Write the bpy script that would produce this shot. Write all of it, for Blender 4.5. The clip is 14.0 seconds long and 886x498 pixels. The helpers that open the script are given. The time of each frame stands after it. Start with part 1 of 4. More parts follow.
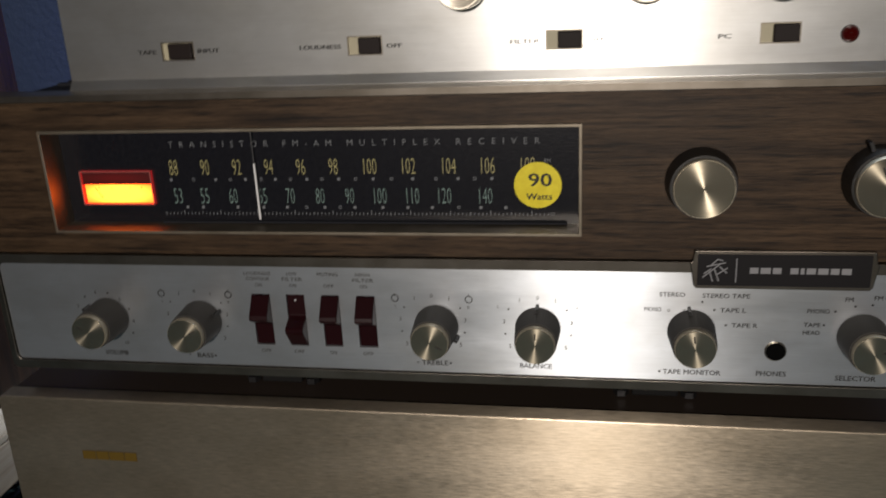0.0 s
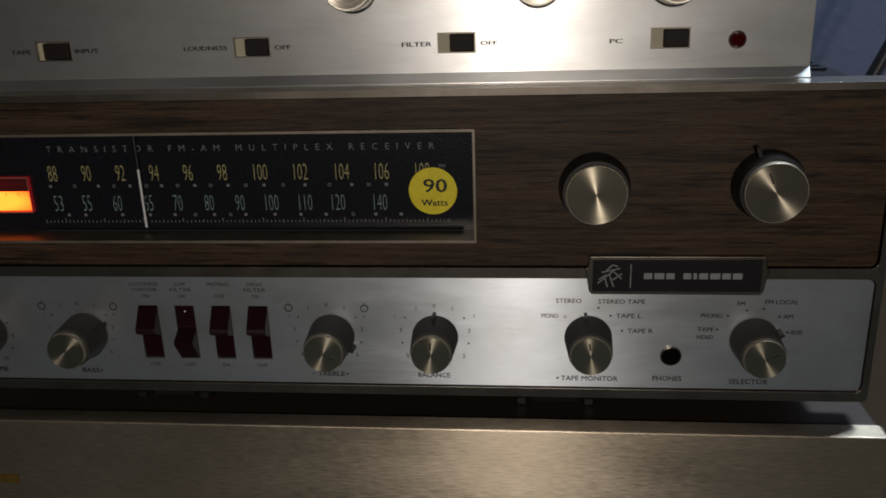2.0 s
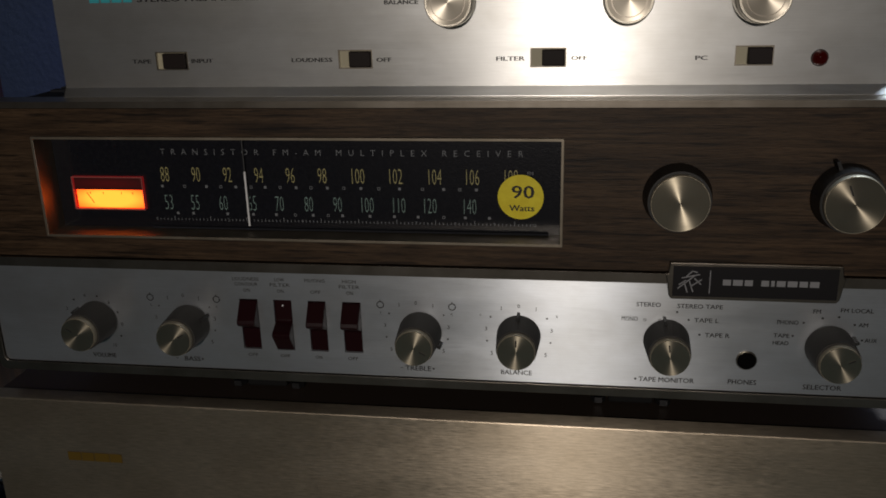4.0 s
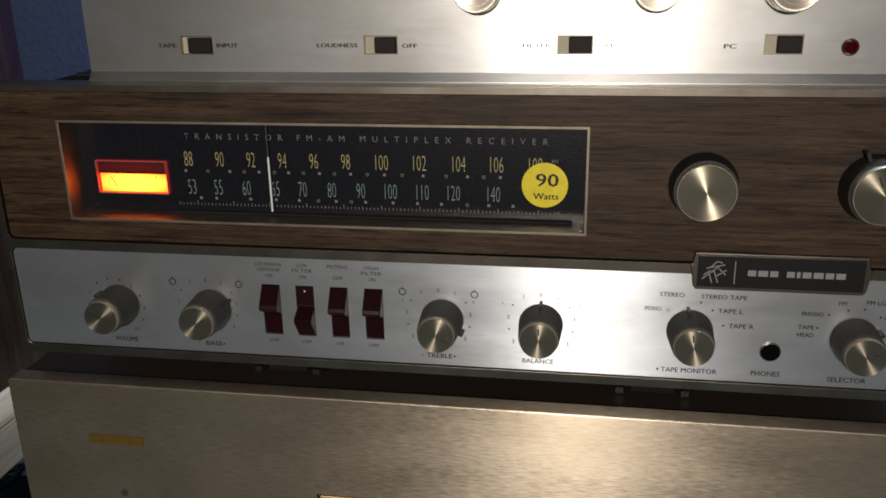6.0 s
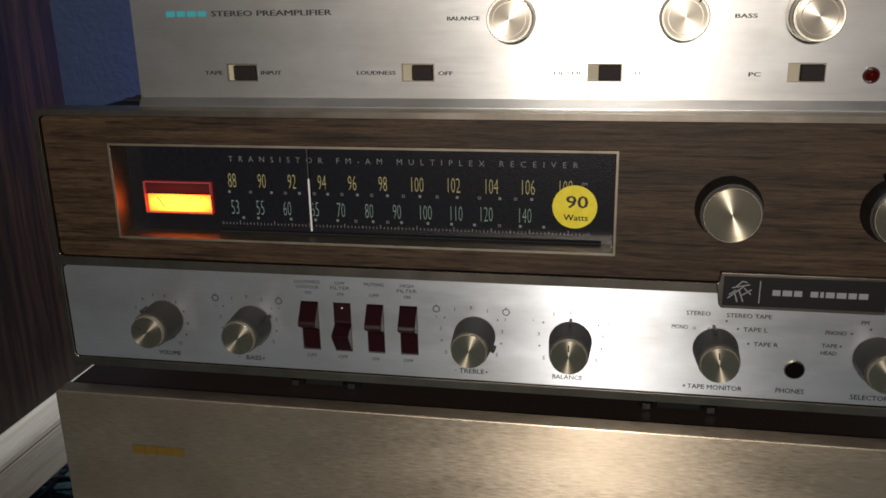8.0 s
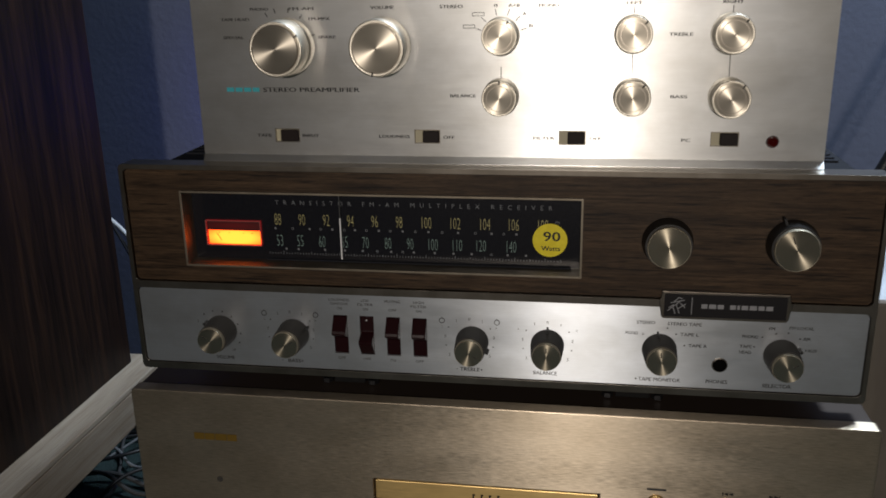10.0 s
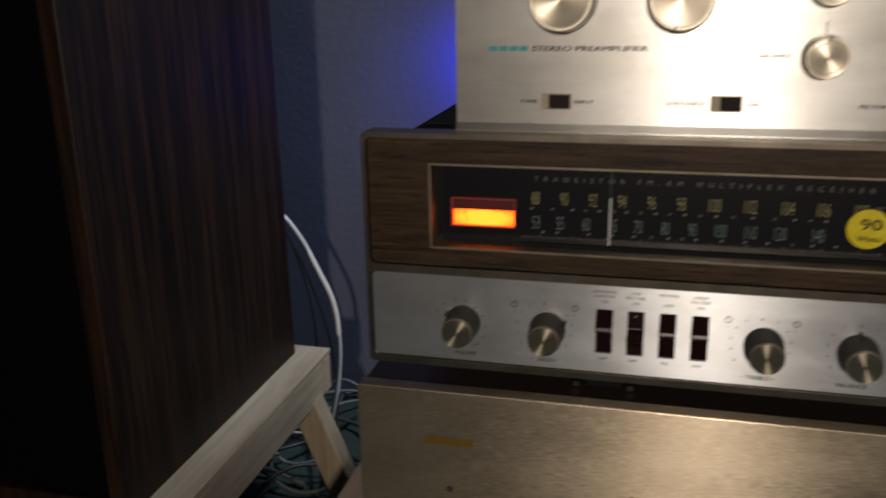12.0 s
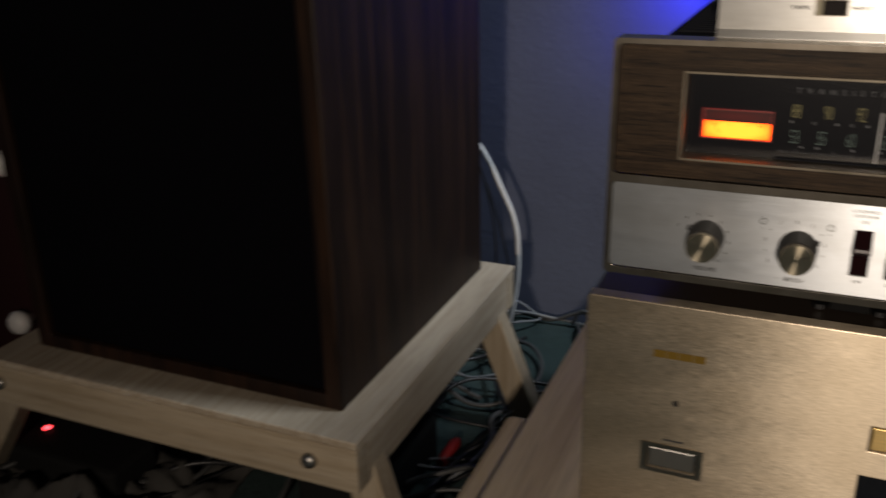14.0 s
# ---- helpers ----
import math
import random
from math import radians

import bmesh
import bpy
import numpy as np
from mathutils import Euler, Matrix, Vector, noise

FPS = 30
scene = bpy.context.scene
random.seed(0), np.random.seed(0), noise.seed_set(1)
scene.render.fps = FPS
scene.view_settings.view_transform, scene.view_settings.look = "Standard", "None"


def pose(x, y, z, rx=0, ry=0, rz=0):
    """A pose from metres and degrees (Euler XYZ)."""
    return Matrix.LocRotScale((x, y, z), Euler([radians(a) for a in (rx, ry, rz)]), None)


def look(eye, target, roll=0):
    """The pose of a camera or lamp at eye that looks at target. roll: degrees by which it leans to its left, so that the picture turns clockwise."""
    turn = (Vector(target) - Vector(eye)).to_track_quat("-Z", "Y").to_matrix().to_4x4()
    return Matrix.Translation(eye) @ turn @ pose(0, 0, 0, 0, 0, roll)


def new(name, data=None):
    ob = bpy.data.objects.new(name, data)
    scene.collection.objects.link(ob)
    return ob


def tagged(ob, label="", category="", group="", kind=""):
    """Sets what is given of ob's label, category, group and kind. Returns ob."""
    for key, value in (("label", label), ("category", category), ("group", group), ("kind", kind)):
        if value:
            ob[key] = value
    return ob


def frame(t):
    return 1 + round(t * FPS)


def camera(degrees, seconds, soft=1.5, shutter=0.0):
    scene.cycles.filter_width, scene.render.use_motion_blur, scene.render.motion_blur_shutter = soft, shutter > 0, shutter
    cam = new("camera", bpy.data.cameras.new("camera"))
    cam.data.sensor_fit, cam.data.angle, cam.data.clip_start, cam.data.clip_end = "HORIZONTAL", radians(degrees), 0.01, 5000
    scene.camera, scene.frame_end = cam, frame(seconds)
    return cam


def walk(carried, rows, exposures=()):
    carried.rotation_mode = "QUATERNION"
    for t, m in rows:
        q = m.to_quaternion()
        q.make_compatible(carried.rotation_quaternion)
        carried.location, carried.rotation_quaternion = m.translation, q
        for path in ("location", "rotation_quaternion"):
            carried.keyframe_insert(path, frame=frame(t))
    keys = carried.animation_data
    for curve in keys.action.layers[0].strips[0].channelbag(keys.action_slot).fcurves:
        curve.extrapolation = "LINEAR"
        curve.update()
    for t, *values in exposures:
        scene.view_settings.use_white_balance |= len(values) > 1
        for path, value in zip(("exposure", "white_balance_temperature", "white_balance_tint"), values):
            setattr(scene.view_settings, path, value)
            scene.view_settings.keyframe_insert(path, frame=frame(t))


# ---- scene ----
cam = camera(53.7, 14.0, soft=1.7, shutter=0.55)
PATH = [
    (0, (0.062, -0.339, 0.982), (-0.283, 1.519, 0.328), -2.9),
    (0.5, (0.047, -0.341, 0.973), (-0.261, 1.518, 0.305), -0.5),
    (1, (0.05, -0.347, 0.976), (-0.255, 1.513, 0.306), -0.5),
    (1.5, (0.052, -0.342, 0.975), (-0.218, 1.528, 0.318), -1.2),
    (2, (0.076, -0.328, 0.982), (-0.116, 1.549, 0.319), -1.9),
    (2.5, (0.075, -0.327, 0.982), (-0.101, 1.549, 0.31), -1.8),
    (3, (0.068, -0.347, 0.989), (-0.163, 1.527, 0.328), -1.7),
    (3.5, (0.065, -0.347, 0.985), (-0.206, 1.529, 0.348), -1.5),
    (3.7, (0.063, -0.35, 0.985), (-0.221, 1.526, 0.354), -1.6),
    (5.8, (0.055, -0.351, 0.982), (-0.258, 1.515, 0.332), -1.2),
    (6, (0.055, -0.351, 0.983), (-0.261, 1.514, 0.333), -1.1),
    (6.5, (0.049, -0.36, 0.985), (-0.287, 1.504, 0.342), -0.6),
    (7, (0.048, -0.367, 0.985), (-0.302, 1.504, 0.372), -0.5),
    (7.5, (0.05, -0.365, 0.986), (-0.305, 1.508, 0.38), -0.9),
    (8, (0.051, -0.366, 0.987), (-0.309, 1.507, 0.383), -1.2),
    (8.2, (0.05, -0.365, 0.987), (-0.309, 1.505, 0.377), -1.3),
    (10.3, (0.054, -0.488, 1.042), (-0.239, 1.399, 0.447), -0.8),
    (10.5, (0.053, -0.497, 1.046), (-0.239, 1.393, 0.46), -0.5),
    (11, (0.036, -0.483, 1.037), (-0.286, 1.401, 0.447), -0.2),
    (11.5, (-0.011, -0.446, 1.016), (-0.404, 1.417, 0.404), -0.4),
    (12, (-0.058, -0.428, 1.006), (-0.539, 1.42, 0.412), -1.1),
    (12.5, (-0.076, -0.414, 0.977), (-0.627, 1.405, 0.353), -1.8),
    (13, (-0.071, -0.408, 0.982), (-0.593, 1.4, 0.306), -2.0),
    (13.2, (-0.074, -0.409, 0.985), (-0.583, 1.398, 0.296), -1.5),
    (13.5, (-0.089, -0.416, 0.983), (-0.65, 1.366, 0.269), -1.7),
    (14, (-0.114, -0.452, 0.995), (-0.856, 1.254, 0.261), -1.3),
]
EXPOSURES = [(0.0, 0.31, 6450, 10), (0.5, 0.34, 6450, 10), (1.0, 0.31, 6450, 10), (1.5, -0.6, 6450, 10), (2.0, -0.77, 6450, 10), (2.5, -0.75, 6450, 10), (3.0, -0.86, 6450, 10), (3.7, -0.85, 6450, 10), (5.8, 0.31, 6450, 10),
             (8.2, 0.33, 6450, 10), (10.5, -0.64, 6500, 10), (11.0, -0.76, 6550, 10), (11.5, -0.72, 6900, 11), (12.0, -0.5, 7200, 12), (12.5, -0.55, 7300, 13), (13.0, -0.88, 7400, 13), (13.5, -0.78, 7400, 13), (14.0, -0.38, 7300, 12)]
walk(cam, [(t, look(eye, target, roll)) for t, eye, target, roll in PATH], EXPOSURES)

# ---------------------------------------------------------------- light
world = bpy.data.worlds.new("room_air")
scene.world = world
world.use_nodes = True
world.node_tree.nodes["Background"].inputs[0].default_value = (0.10, 0.12, 0.20, 1)
world.node_tree.nodes["Background"].inputs[1].default_value = 0.05


def lamp(name, kind, m, power, colour, size):
    data = bpy.data.lights.new(name, kind)
    data.energy, data.color = power, colour
    if kind == "AREA":
        data.size = size
    else:
        data.shadow_soft_size = size
    ob = new(name, data)
    ob.matrix_world = m
    return ob


# a fixed white spot added in place of the torch carried with the camera, a dim cool ceiling light, a blue lamp behind
# the preamplifier
spot = lamp("torch_stand_in", "SPOT", look((0.055, -1.60, 1.18), (-0.10, 0.0, 0.85)), 58.0, (1.0, 0.905, 0.815), 0.035)
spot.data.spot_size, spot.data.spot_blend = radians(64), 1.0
lamp("ceiling_lamp", "AREA", look((0.45, 0.28, 1.95), (0.2, 0.2, 0.8)), 28.0, (0.72, 0.85, 1.0), 0.3)
blue = lamp("blue_lamp", "SPOT", look((-0.238, 0.500, 0.920), (-0.262, 0.56, 0.905)), 1.8, (0.012, 0.02, 1.0), 0.01)
blue.data.spot_size, blue.data.spot_blend = radians(150), 1.0

# ---------------------------------------------------------------- materials


def material(name, colour, rough=0.5, metal=0.0, **more):
    mat = bpy.data.materials.new(name)
    mat.use_nodes = True
    b = mat.node_tree.nodes["Principled BSDF"]
    b.inputs["Base Color"].default_value = (*colour, 1)
    b.inputs["Roughness"].default_value = rough
    b.inputs["Metallic"].default_value = metal
    for key, value in more.items():
        b.inputs[key.replace("_", " ")].default_value = value
    return mat


def node(mat, kind, **values):
    n = mat.node_tree.nodes.new(kind)
    for key, value in values.items():
        n.inputs[key.replace("_", " ")].default_value = value
    return n


def noise_at(mat, scale, stretch=(1, 1, 1), detail=4.0, rough=0.6):
    """A noise in metres of the object's own axes."""
    links = mat.node_tree.links
    co = mat.node_tree.nodes.new("ShaderNodeTexCoord")
    mp = mat.node_tree.nodes.new("ShaderNodeMapping")
    mp.inputs["Scale"].default_value = stretch
    tx = node(mat, "ShaderNodeTexNoise", Scale=scale, Detail=detail, Roughness=rough)
    links.new(co.outputs["Object"], mp.inputs["Vector"])
    links.new(mp.outputs["Vector"], tx.inputs["Vector"])
    return tx.outputs["Fac"]


def ramp(mat, fac, stops):
    r = mat.node_tree.nodes.new("ShaderNodeValToRGB")
    while len(r.color_ramp.elements) < len(stops):
        r.color_ramp.elements.new(0.5)
    for e, (p, c) in zip(r.color_ramp.elements, stops):
        e.position = p
        e.color = (*c, 1) if len(c) == 3 else c
    mat.node_tree.links.new(fac, r.inputs["Fac"])
    return r.outputs["Color"]


def mixed(mat, kind, fac, a, b):
    m = mat.node_tree.nodes.new("ShaderNodeMix")
    m.data_type, m.blend_type = "RGBA", kind
    m.inputs["Factor"].default_value = fac
    mat.node_tree.links.new(a, m.inputs["A"])
    mat.node_tree.links.new(b, m.inputs["B"])
    return m.outputs["Result"]


def put(mat, out, key):
    mat.node_tree.links.new(out, mat.node_tree.nodes["Principled BSDF"].inputs[key])


def bump(mat, fac, strength, distance):
    b = node(mat, "ShaderNodeBump", Strength=strength, Distance=distance)
    mat.node_tree.links.new(fac, b.inputs["Height"])
    put(mat, b.outputs["Normal"], "Normal")


def brushed(name, colour, rough, aniso, axis, turn, stretch, grain, tone=0.12, wobble=0.04, haze=0.0, spread=0.40, relief=0.08):
    """Brushed metal: fine lines along the long side, with the gloss spread across them."""
    mat = material(name, colour, rough, 1.0, Anisotropic=aniso, Anisotropic_Rotation=turn)
    t = mat.node_tree.nodes.new("ShaderNodeTangent")
    t.direction_type, t.axis = "RADIAL", axis
    put(mat, t.outputs["Tangent"], "Tangent")
    lines = noise_at(mat, grain, stretch, 3.0, 0.7)
    dark = [c * (1 - tone) for c in colour]
    col = ramp(mat, lines, [(0.3, dark), (0.7, [min(1, c * (1 + 0.5 * tone)) for c in colour])])
    stain = ramp(mat, noise_at(mat, 22, (1, 1, 1.6), 5.0), [(0.35, (0.86, 0.85, 0.83)), (0.6, (1, 1, 1))])
    put(mat, mixed(mat, "MULTIPLY", 1.0, col, stain), "Base Color")
    smear = ramp(mat, noise_at(mat, 14, (0.5, 1, 2.2), 6.0, 0.7), [(0.42, (0.88, 0.88, 0.88)), (0.58, (1.06, 1.06, 1.06))])
    gloss = ramp(mat, lines, [(0.25, [rough - wobble] * 3), (0.75, [rough + wobble] * 3)])
    put(mat, mixed(mat, "MULTIPLY", 1.0, gloss, smear), "Roughness")
    bump(mat, lines, relief, 0.0002)
    if haze:
        tree = mat.node_tree
        wide = node(mat, "ShaderNodeBsdfPrincipled", Roughness=spread, Metallic=0.82)
        tree.links.new(tree.nodes["Principled BSDF"].inputs["Base Color"].links[0].from_socket, wide.inputs["Base Color"])
        mix = node(mat, "ShaderNodeMixShader", Fac=haze)
        tree.links.new(tree.nodes["Principled BSDF"].outputs[0], mix.inputs[1])
        tree.links.new(wide.outputs[0], mix.inputs[2])
        tree.links.new(mix.outputs[0], tree.nodes["Material Output"].inputs["Surface"])
    return mat


def wood(name, dark, mid, light, rough, along, scale, relief=0.15, coat=0.0, streak=0.0, gloss=0.5, calm=False):
    """Wood with streaks along one axis: bands, pores and a slow change of tone."""
    mat = material(name, mid, rough, 0.0, Coat_Weight=coat, Coat_Roughness=0.3, Specular_IOR_Level=gloss)
    fine = {"x": (0.035, 1, 1), "y": (1, 0.035, 1), "z": (1, 1, 0.035)}[along]
    slow = {"x": (0.12, 1, 1), "y": (1, 0.12, 1), "z": (1, 1, 0.12)}[along]
    bands = noise_at(mat, scale, fine, 6.0, 0.65)
    pores = noise_at(mat, scale * 6, fine, 2.0, 0.5)
    tone = noise_at(mat, scale * 0.18, slow, 4.0, 0.7)
    col = ramp(mat, bands, [(0.30, dark), (0.48, mid), (0.62, light), (0.75, mid)])
    p = ramp(mat, pores, [(0.36, (0.28, 0.25, 0.23)), (0.47, (1, 1, 1))])
    s = ramp(mat, tone, [(0.32, (0.50, 0.46, 0.43)), (0.5, (0.95, 0.92, 0.90)), (0.7, (1.25, 1.2, 1.15))])
    if calm:
        s = ramp(mat, tone, [(0.32, (0.80, 0.78, 0.76)), (0.5, (0.96, 0.95, 0.94)), (0.7, (1.1, 1.08, 1.06))])
    col = mixed(mat, "MULTIPLY", 1.0, mixed(mat, "MULTIPLY", 0.25 if calm else 0.7, col, p), s)
    if streak:
        long = {"x": (0.06, 1, 1), "y": (1, 0.06, 1), "z": (1, 1, 0.06)}[along]
        lines = ramp(mat, noise_at(mat, streak, long, 2.0, 0.5), [(0.33, (0.32, 0.30, 0.28)), (0.42, (1, 1, 1)), (0.64, (1, 1, 1)), (0.76, (1.18, 1.14, 1.10))])
        col = mixed(mat, "MULTIPLY", 1.0, col, lines)
    put(mat, col, "Base Color")
    bump(mat, pores, relief, 0.0004)
    return mat


M = {}
M["panel"] = brushed("brushed_aluminium", (0.735, 0.77, 0.81), 0.36, 0.95, "X", 0.0, (0.02, 1, 1), 2600, 0.06, haze=0.43)
M["pre"] = brushed("satin_aluminium", (0.82, 0.82, 0.80), 0.40, 0.95, "X", 0.0, (0.02, 1, 1), 2600, 0.04, haze=0.29)
M["teac"] = brushed("champagne_aluminium", (0.62, 0.525, 0.40), 0.40, 0.95, "X", 0.0, (0.10, 1, 1), 1500, 0.24, 0.08, haze=0.36, spread=0.45, relief=0.16)
M["spun"] = brushed("spun_brass_cap", (0.60, 0.53, 0.40), 0.22, 0.90, "Y", 0.25, (1, 1, 1), 30, 0.02, haze=0.14)
M["spun_steel"] = brushed("spun_steel_cap", (0.44, 0.40, 0.33), 0.30, 0.86, "Y", 0.25, (1, 1, 1), 30, 0.02, haze=0.25)
M["cap_edge"] = material("turned_brass_edge", (0.50, 0.455, 0.36), 0.58, 1.0)
M["steel_edge"] = material("turned_steel_edge", (0.70, 0.65, 0.55), 0.46, 1.0)
M["trim"] = material("champagne_trim", (0.34, 0.30, 0.25), 0.30, 1.0)
bump(M["trim"], noise_at(M["trim"], 900, (0.05, 1, 1), 2.0), 0.06, 0.0002)
put(M["trim"], ramp(M["trim"], noise_at(M["trim"], 45, (1, 1, 1), 6.0), [(0.35, (0.24, 0.21, 0.17)), (0.65, (0.35, 0.31, 0.26))]), "Base Color")
M["brass"] = material("satin_brass_bezel", (0.46, 0.40, 0.29), 0.5, 1.0)
put(M["brass"], ramp(M["brass"], noise_at(M["brass"], 60, (1, 1, 1), 5.0), [(0.35, (0.19, 0.165, 0.125)), (0.65, (0.27, 0.235, 0.185))]), "Base Color")
M["walnut"] = wood("walnut_veneer", (0.020, 0.0117, 0.0060), (0.047, 0.0285, 0.0148), (0.069, 0.0435, 0.0240), 0.48, "x", 760, 0.2, streak=620, gloss=0.22)
M["speaker"] = wood("dark_rosewood_veneer", (0.0047, 0.0023, 0.0017), (0.0113, 0.0056, 0.0037), (0.0250, 0.0117, 0.0062), 0.5, "z", 120, 0.1, gloss=0.2)
M["pine"] = wood("pale_pine", (0.284, 0.223, 0.157), (0.363, 0.302, 0.230), (0.405, 0.351, 0.278), 0.55, "y", 160, 0.15, calm=True)
M["pine_x"] = wood("pale_pine_edge", (0.278, 0.218, 0.146), (0.345, 0.284, 0.206), (0.374, 0.314, 0.236), 0.55, "x", 160, 0.15, calm=True)
M["pine_z"] = wood("pale_pine_leg", (0.278, 0.218, 0.146), (0.345, 0.284, 0.206), (0.374, 0.314, 0.236), 0.55, "z", 160, 0.15, calm=True)
M["ply"] = wood("plywood_top", (0.529, 0.403, 0.265), (0.699, 0.572, 0.414), (0.780, 0.667, 0.509), 0.5, "y", 60, 0.15, calm=True)
# Face plate metal made darker: the overhanging lip's shade is in the colour.
M["lip"] = brushed("shaded_aluminium_lip", (0.36, 0.345, 0.30), 0.6, 0.3, "X", 0.0, (0.03, 1, 1), 1500, 0.08, haze=0.5)
M["lip"].node_tree.nodes["Principled BSDF"].inputs["Metallic"].default_value = 0.8
M["dial"] = material("black_dial_glass", (0.004, 0.004, 0.005), 0.22, 0.0, Coat_Weight=0.4, Coat_Roughness=0.08)
put(M["dial"], ramp(M["dial"], noise_at(M["dial"], 500, (1, 1, 1), 6.0, 0.8), [(0.45, (0.008, 0.008, 0.011)), (0.75, (0.017, 0.017, 0.020))]), "Base Color")
bump(M["dial"], noise_at(M["dial"], 1100, (1, 1, 1), 3.0, 0.7), 0.18, 0.0004)
M["ink"] = material("black_ink", (0.008, 0.008, 0.008), 0.6)
M["grey_ink"] = material("grey_ink", (0.045, 0.045, 0.045), 0.6)
M["fm"] = material("pale_yellow_print", (0.40, 0.36, 0.15), 0.5)
M["am"] = material("pale_green_print", (0.19, 0.285, 0.255), 0.5)
M["title"] = material("pale_grey_print", (0.17, 0.18, 0.19), 0.5)
M["needle"] = material("white_needle", (0.75, 0.75, 0.75), 0.45)
M["sticker"] = material("yellow_sticker", (0.80, 0.66, 0.02), 0.38)
put(M["sticker"], ramp(M["sticker"], noise_at(M["sticker"], 200, (1, 1, 1), 4.0), [(0.4, (0.76, 0.62, 0.015)), (0.6, (0.84, 0.71, 0.025))]), "Base Color")
M["knob_body"] = material("dark_knob_plastic", (0.045, 0.042, 0.038), 0.55, 0.0, Specular_IOR_Level=0.2)
M["knob_black"] = material("black_knob_plastic", (0.010, 0.009, 0.008), 0.45)
M["knob_line"] = material("black_line", (0.006, 0.006, 0.006), 0.6)
M["maroon"] = material("maroon_rocker", (0.015, 0.0026, 0.0036), 0.3, 0.0, Specular_IOR_Level=0.25)
# Near-black without gloss: the shade inside openings is put into this colour.
M["hole_shade"] = material("recess_shade_black", (0.004, 0.004, 0.004), 1.0, 0.0, Specular_IOR_Level=0.0)
M["badge"] = material("black_badge", (0.006, 0.005, 0.006), 0.5, 0.0, Specular_IOR_Level=0.25)
M["silver_print"] = material("silver_mark", (0.24, 0.24, 0.25), 0.45)
M["chassis"] = material("dark_chassis", (0.016, 0.017, 0.021), 0.85, 0.0, Specular_IOR_Level=0.15)
M["teac_body"] = material("bronze_cover", (0.050, 0.036, 0.027), 0.5, 0.25)
bump(M["teac_body"], noise_at(M["teac_body"], 1500, (1, 1, 1), 2.0), 0.1, 0.0002)
M["teal"] = material("teal_print", (0.03, 0.36, 0.42), 0.5)
M["gold"] = material("gold_mark", (0.46, 0.28, 0.06), 0.45, 1.0)
M["drawer"] = brushed("gold_drawer", (0.78, 0.56, 0.24), 0.5, 0.8, "X", 0.0, (0.08, 1, 1), 900, 0.10, 0.05, haze=0.6)
M["slide"] = material("dark_slide", (0.011, 0.006, 0.005), 0.55, 0.0, Specular_IOR_Level=0.2)
M["cream"] = material("cream_slot", (0.42, 0.38, 0.26), 0.5)
M["white"] = material("white_enamel", (0.78, 0.77, 0.75), 0.4)
M["rubber"] = material("black_rubber", (0.008, 0.008, 0.008), 0.8, 0.0, Specular_IOR_Level=0.15)
M["nut"] = material("dull_zinc", (0.35, 0.34, 0.32), 0.4, 1.0)
M["nut_dark"] = material("blackened_nut", (0.05, 0.05, 0.052), 0.35, 0.8)
M["cloth"] = material("black_grille_cloth", (0.0030, 0.0030, 0.004), 1.0, 0.0, Specular_IOR_Level=0.0)
bump(M["cloth"], noise_at(M["cloth"], 900, (1, 1, 1), 2.0), 0.4, 0.0008)
M["wall"] = material("lavender_grey_paint", (0.092, 0.106, 0.158), 0.8)
put(M["wall"], ramp(M["wall"], noise_at(M["wall"], 6, (1, 1, 1), 6.0), [(0.35, (0.085, 0.098, 0.146)), (0.65, (0.100, 0.116, 0.172))]), "Base Color")
bump(M["wall"], noise_at(M["wall"], 120, (1, 1, 1), 4.0), 0.25, 0.002)
M["ceil"] = material("ceiling_paint", (0.60, 0.60, 0.60), 0.9)
M["carpet"] = material("dark_green_carpet", (0.020, 0.055, 0.050), 0.95)
put(M["carpet"], ramp(M["carpet"], noise_at(M["carpet"], 140, (1, 1, 1), 6.0, 0.8), [(0.35, (0.010, 0.024, 0.024)), (0.65, (0.022, 0.046, 0.043))]), "Base Color")
bump(M["carpet"], noise_at(M["carpet"], 500, (1, 1, 1), 3.0), 0.8, 0.004)
M["box"] = material("brown_grey_cabinet", (0.13, 0.11, 0.09), 0.5)
put(M["box"], ramp(M["box"], noise_at(M["box"], 30, (1, 1, 0.2), 5.0), [(0.35, (0.10, 0.085, 0.07)), (0.65, (0.15, 0.13, 0.105))]), "Base Color")
# The overhead light on the side cabinet's top is put into this pale colour.
M["lit_top"] = material("lit_grey_top", (0.55, 0.57, 0.60), 0.6)
put(M["lit_top"], ramp(M["lit_top"], noise_at(M["lit_top"], 60, (1, 1, 1), 5.0), [(0.35, (0.48, 0.50, 0.53)), (0.65, (0.60, 0.62, 0.65))]), "Base Color")
M["wire_white"] = material("white_cable", (0.62, 0.62, 0.62), 0.45)
M["wire_grey"] = material("grey_cable", (0.050, 0.050, 0.050), 0.5)
M["wire_black"] = material("black_cable", (0.010, 0.010, 0.011), 0.45)
M["wire_pale"] = material("pale_grey_cable", (0.16, 0.165, 0.17), 0.5)
M["rag"] = material("grey_brown_cloth", (0.045, 0.042, 0.038), 0.9)
bump(M["rag"], noise_at(M["rag"], 700, (1, 1, 1), 2.0), 0.4, 0.001)
M["red"] = material("red_plug", (0.26, 0.012, 0.012), 0.4)
M["led"] = material("red_jewel", (0.010, 0.0006, 0.0006), 0.06, 0.0, Emission_Color=(1, 0.05, 0.02, 1), Emission_Strength=0.02)
M["led_on"] = material("lit_red_lamp", (0.5, 0.02, 0.02), 0.3, 0.0, Emission_Color=(1, 0.06, 0.08, 1), Emission_Strength=6.0)
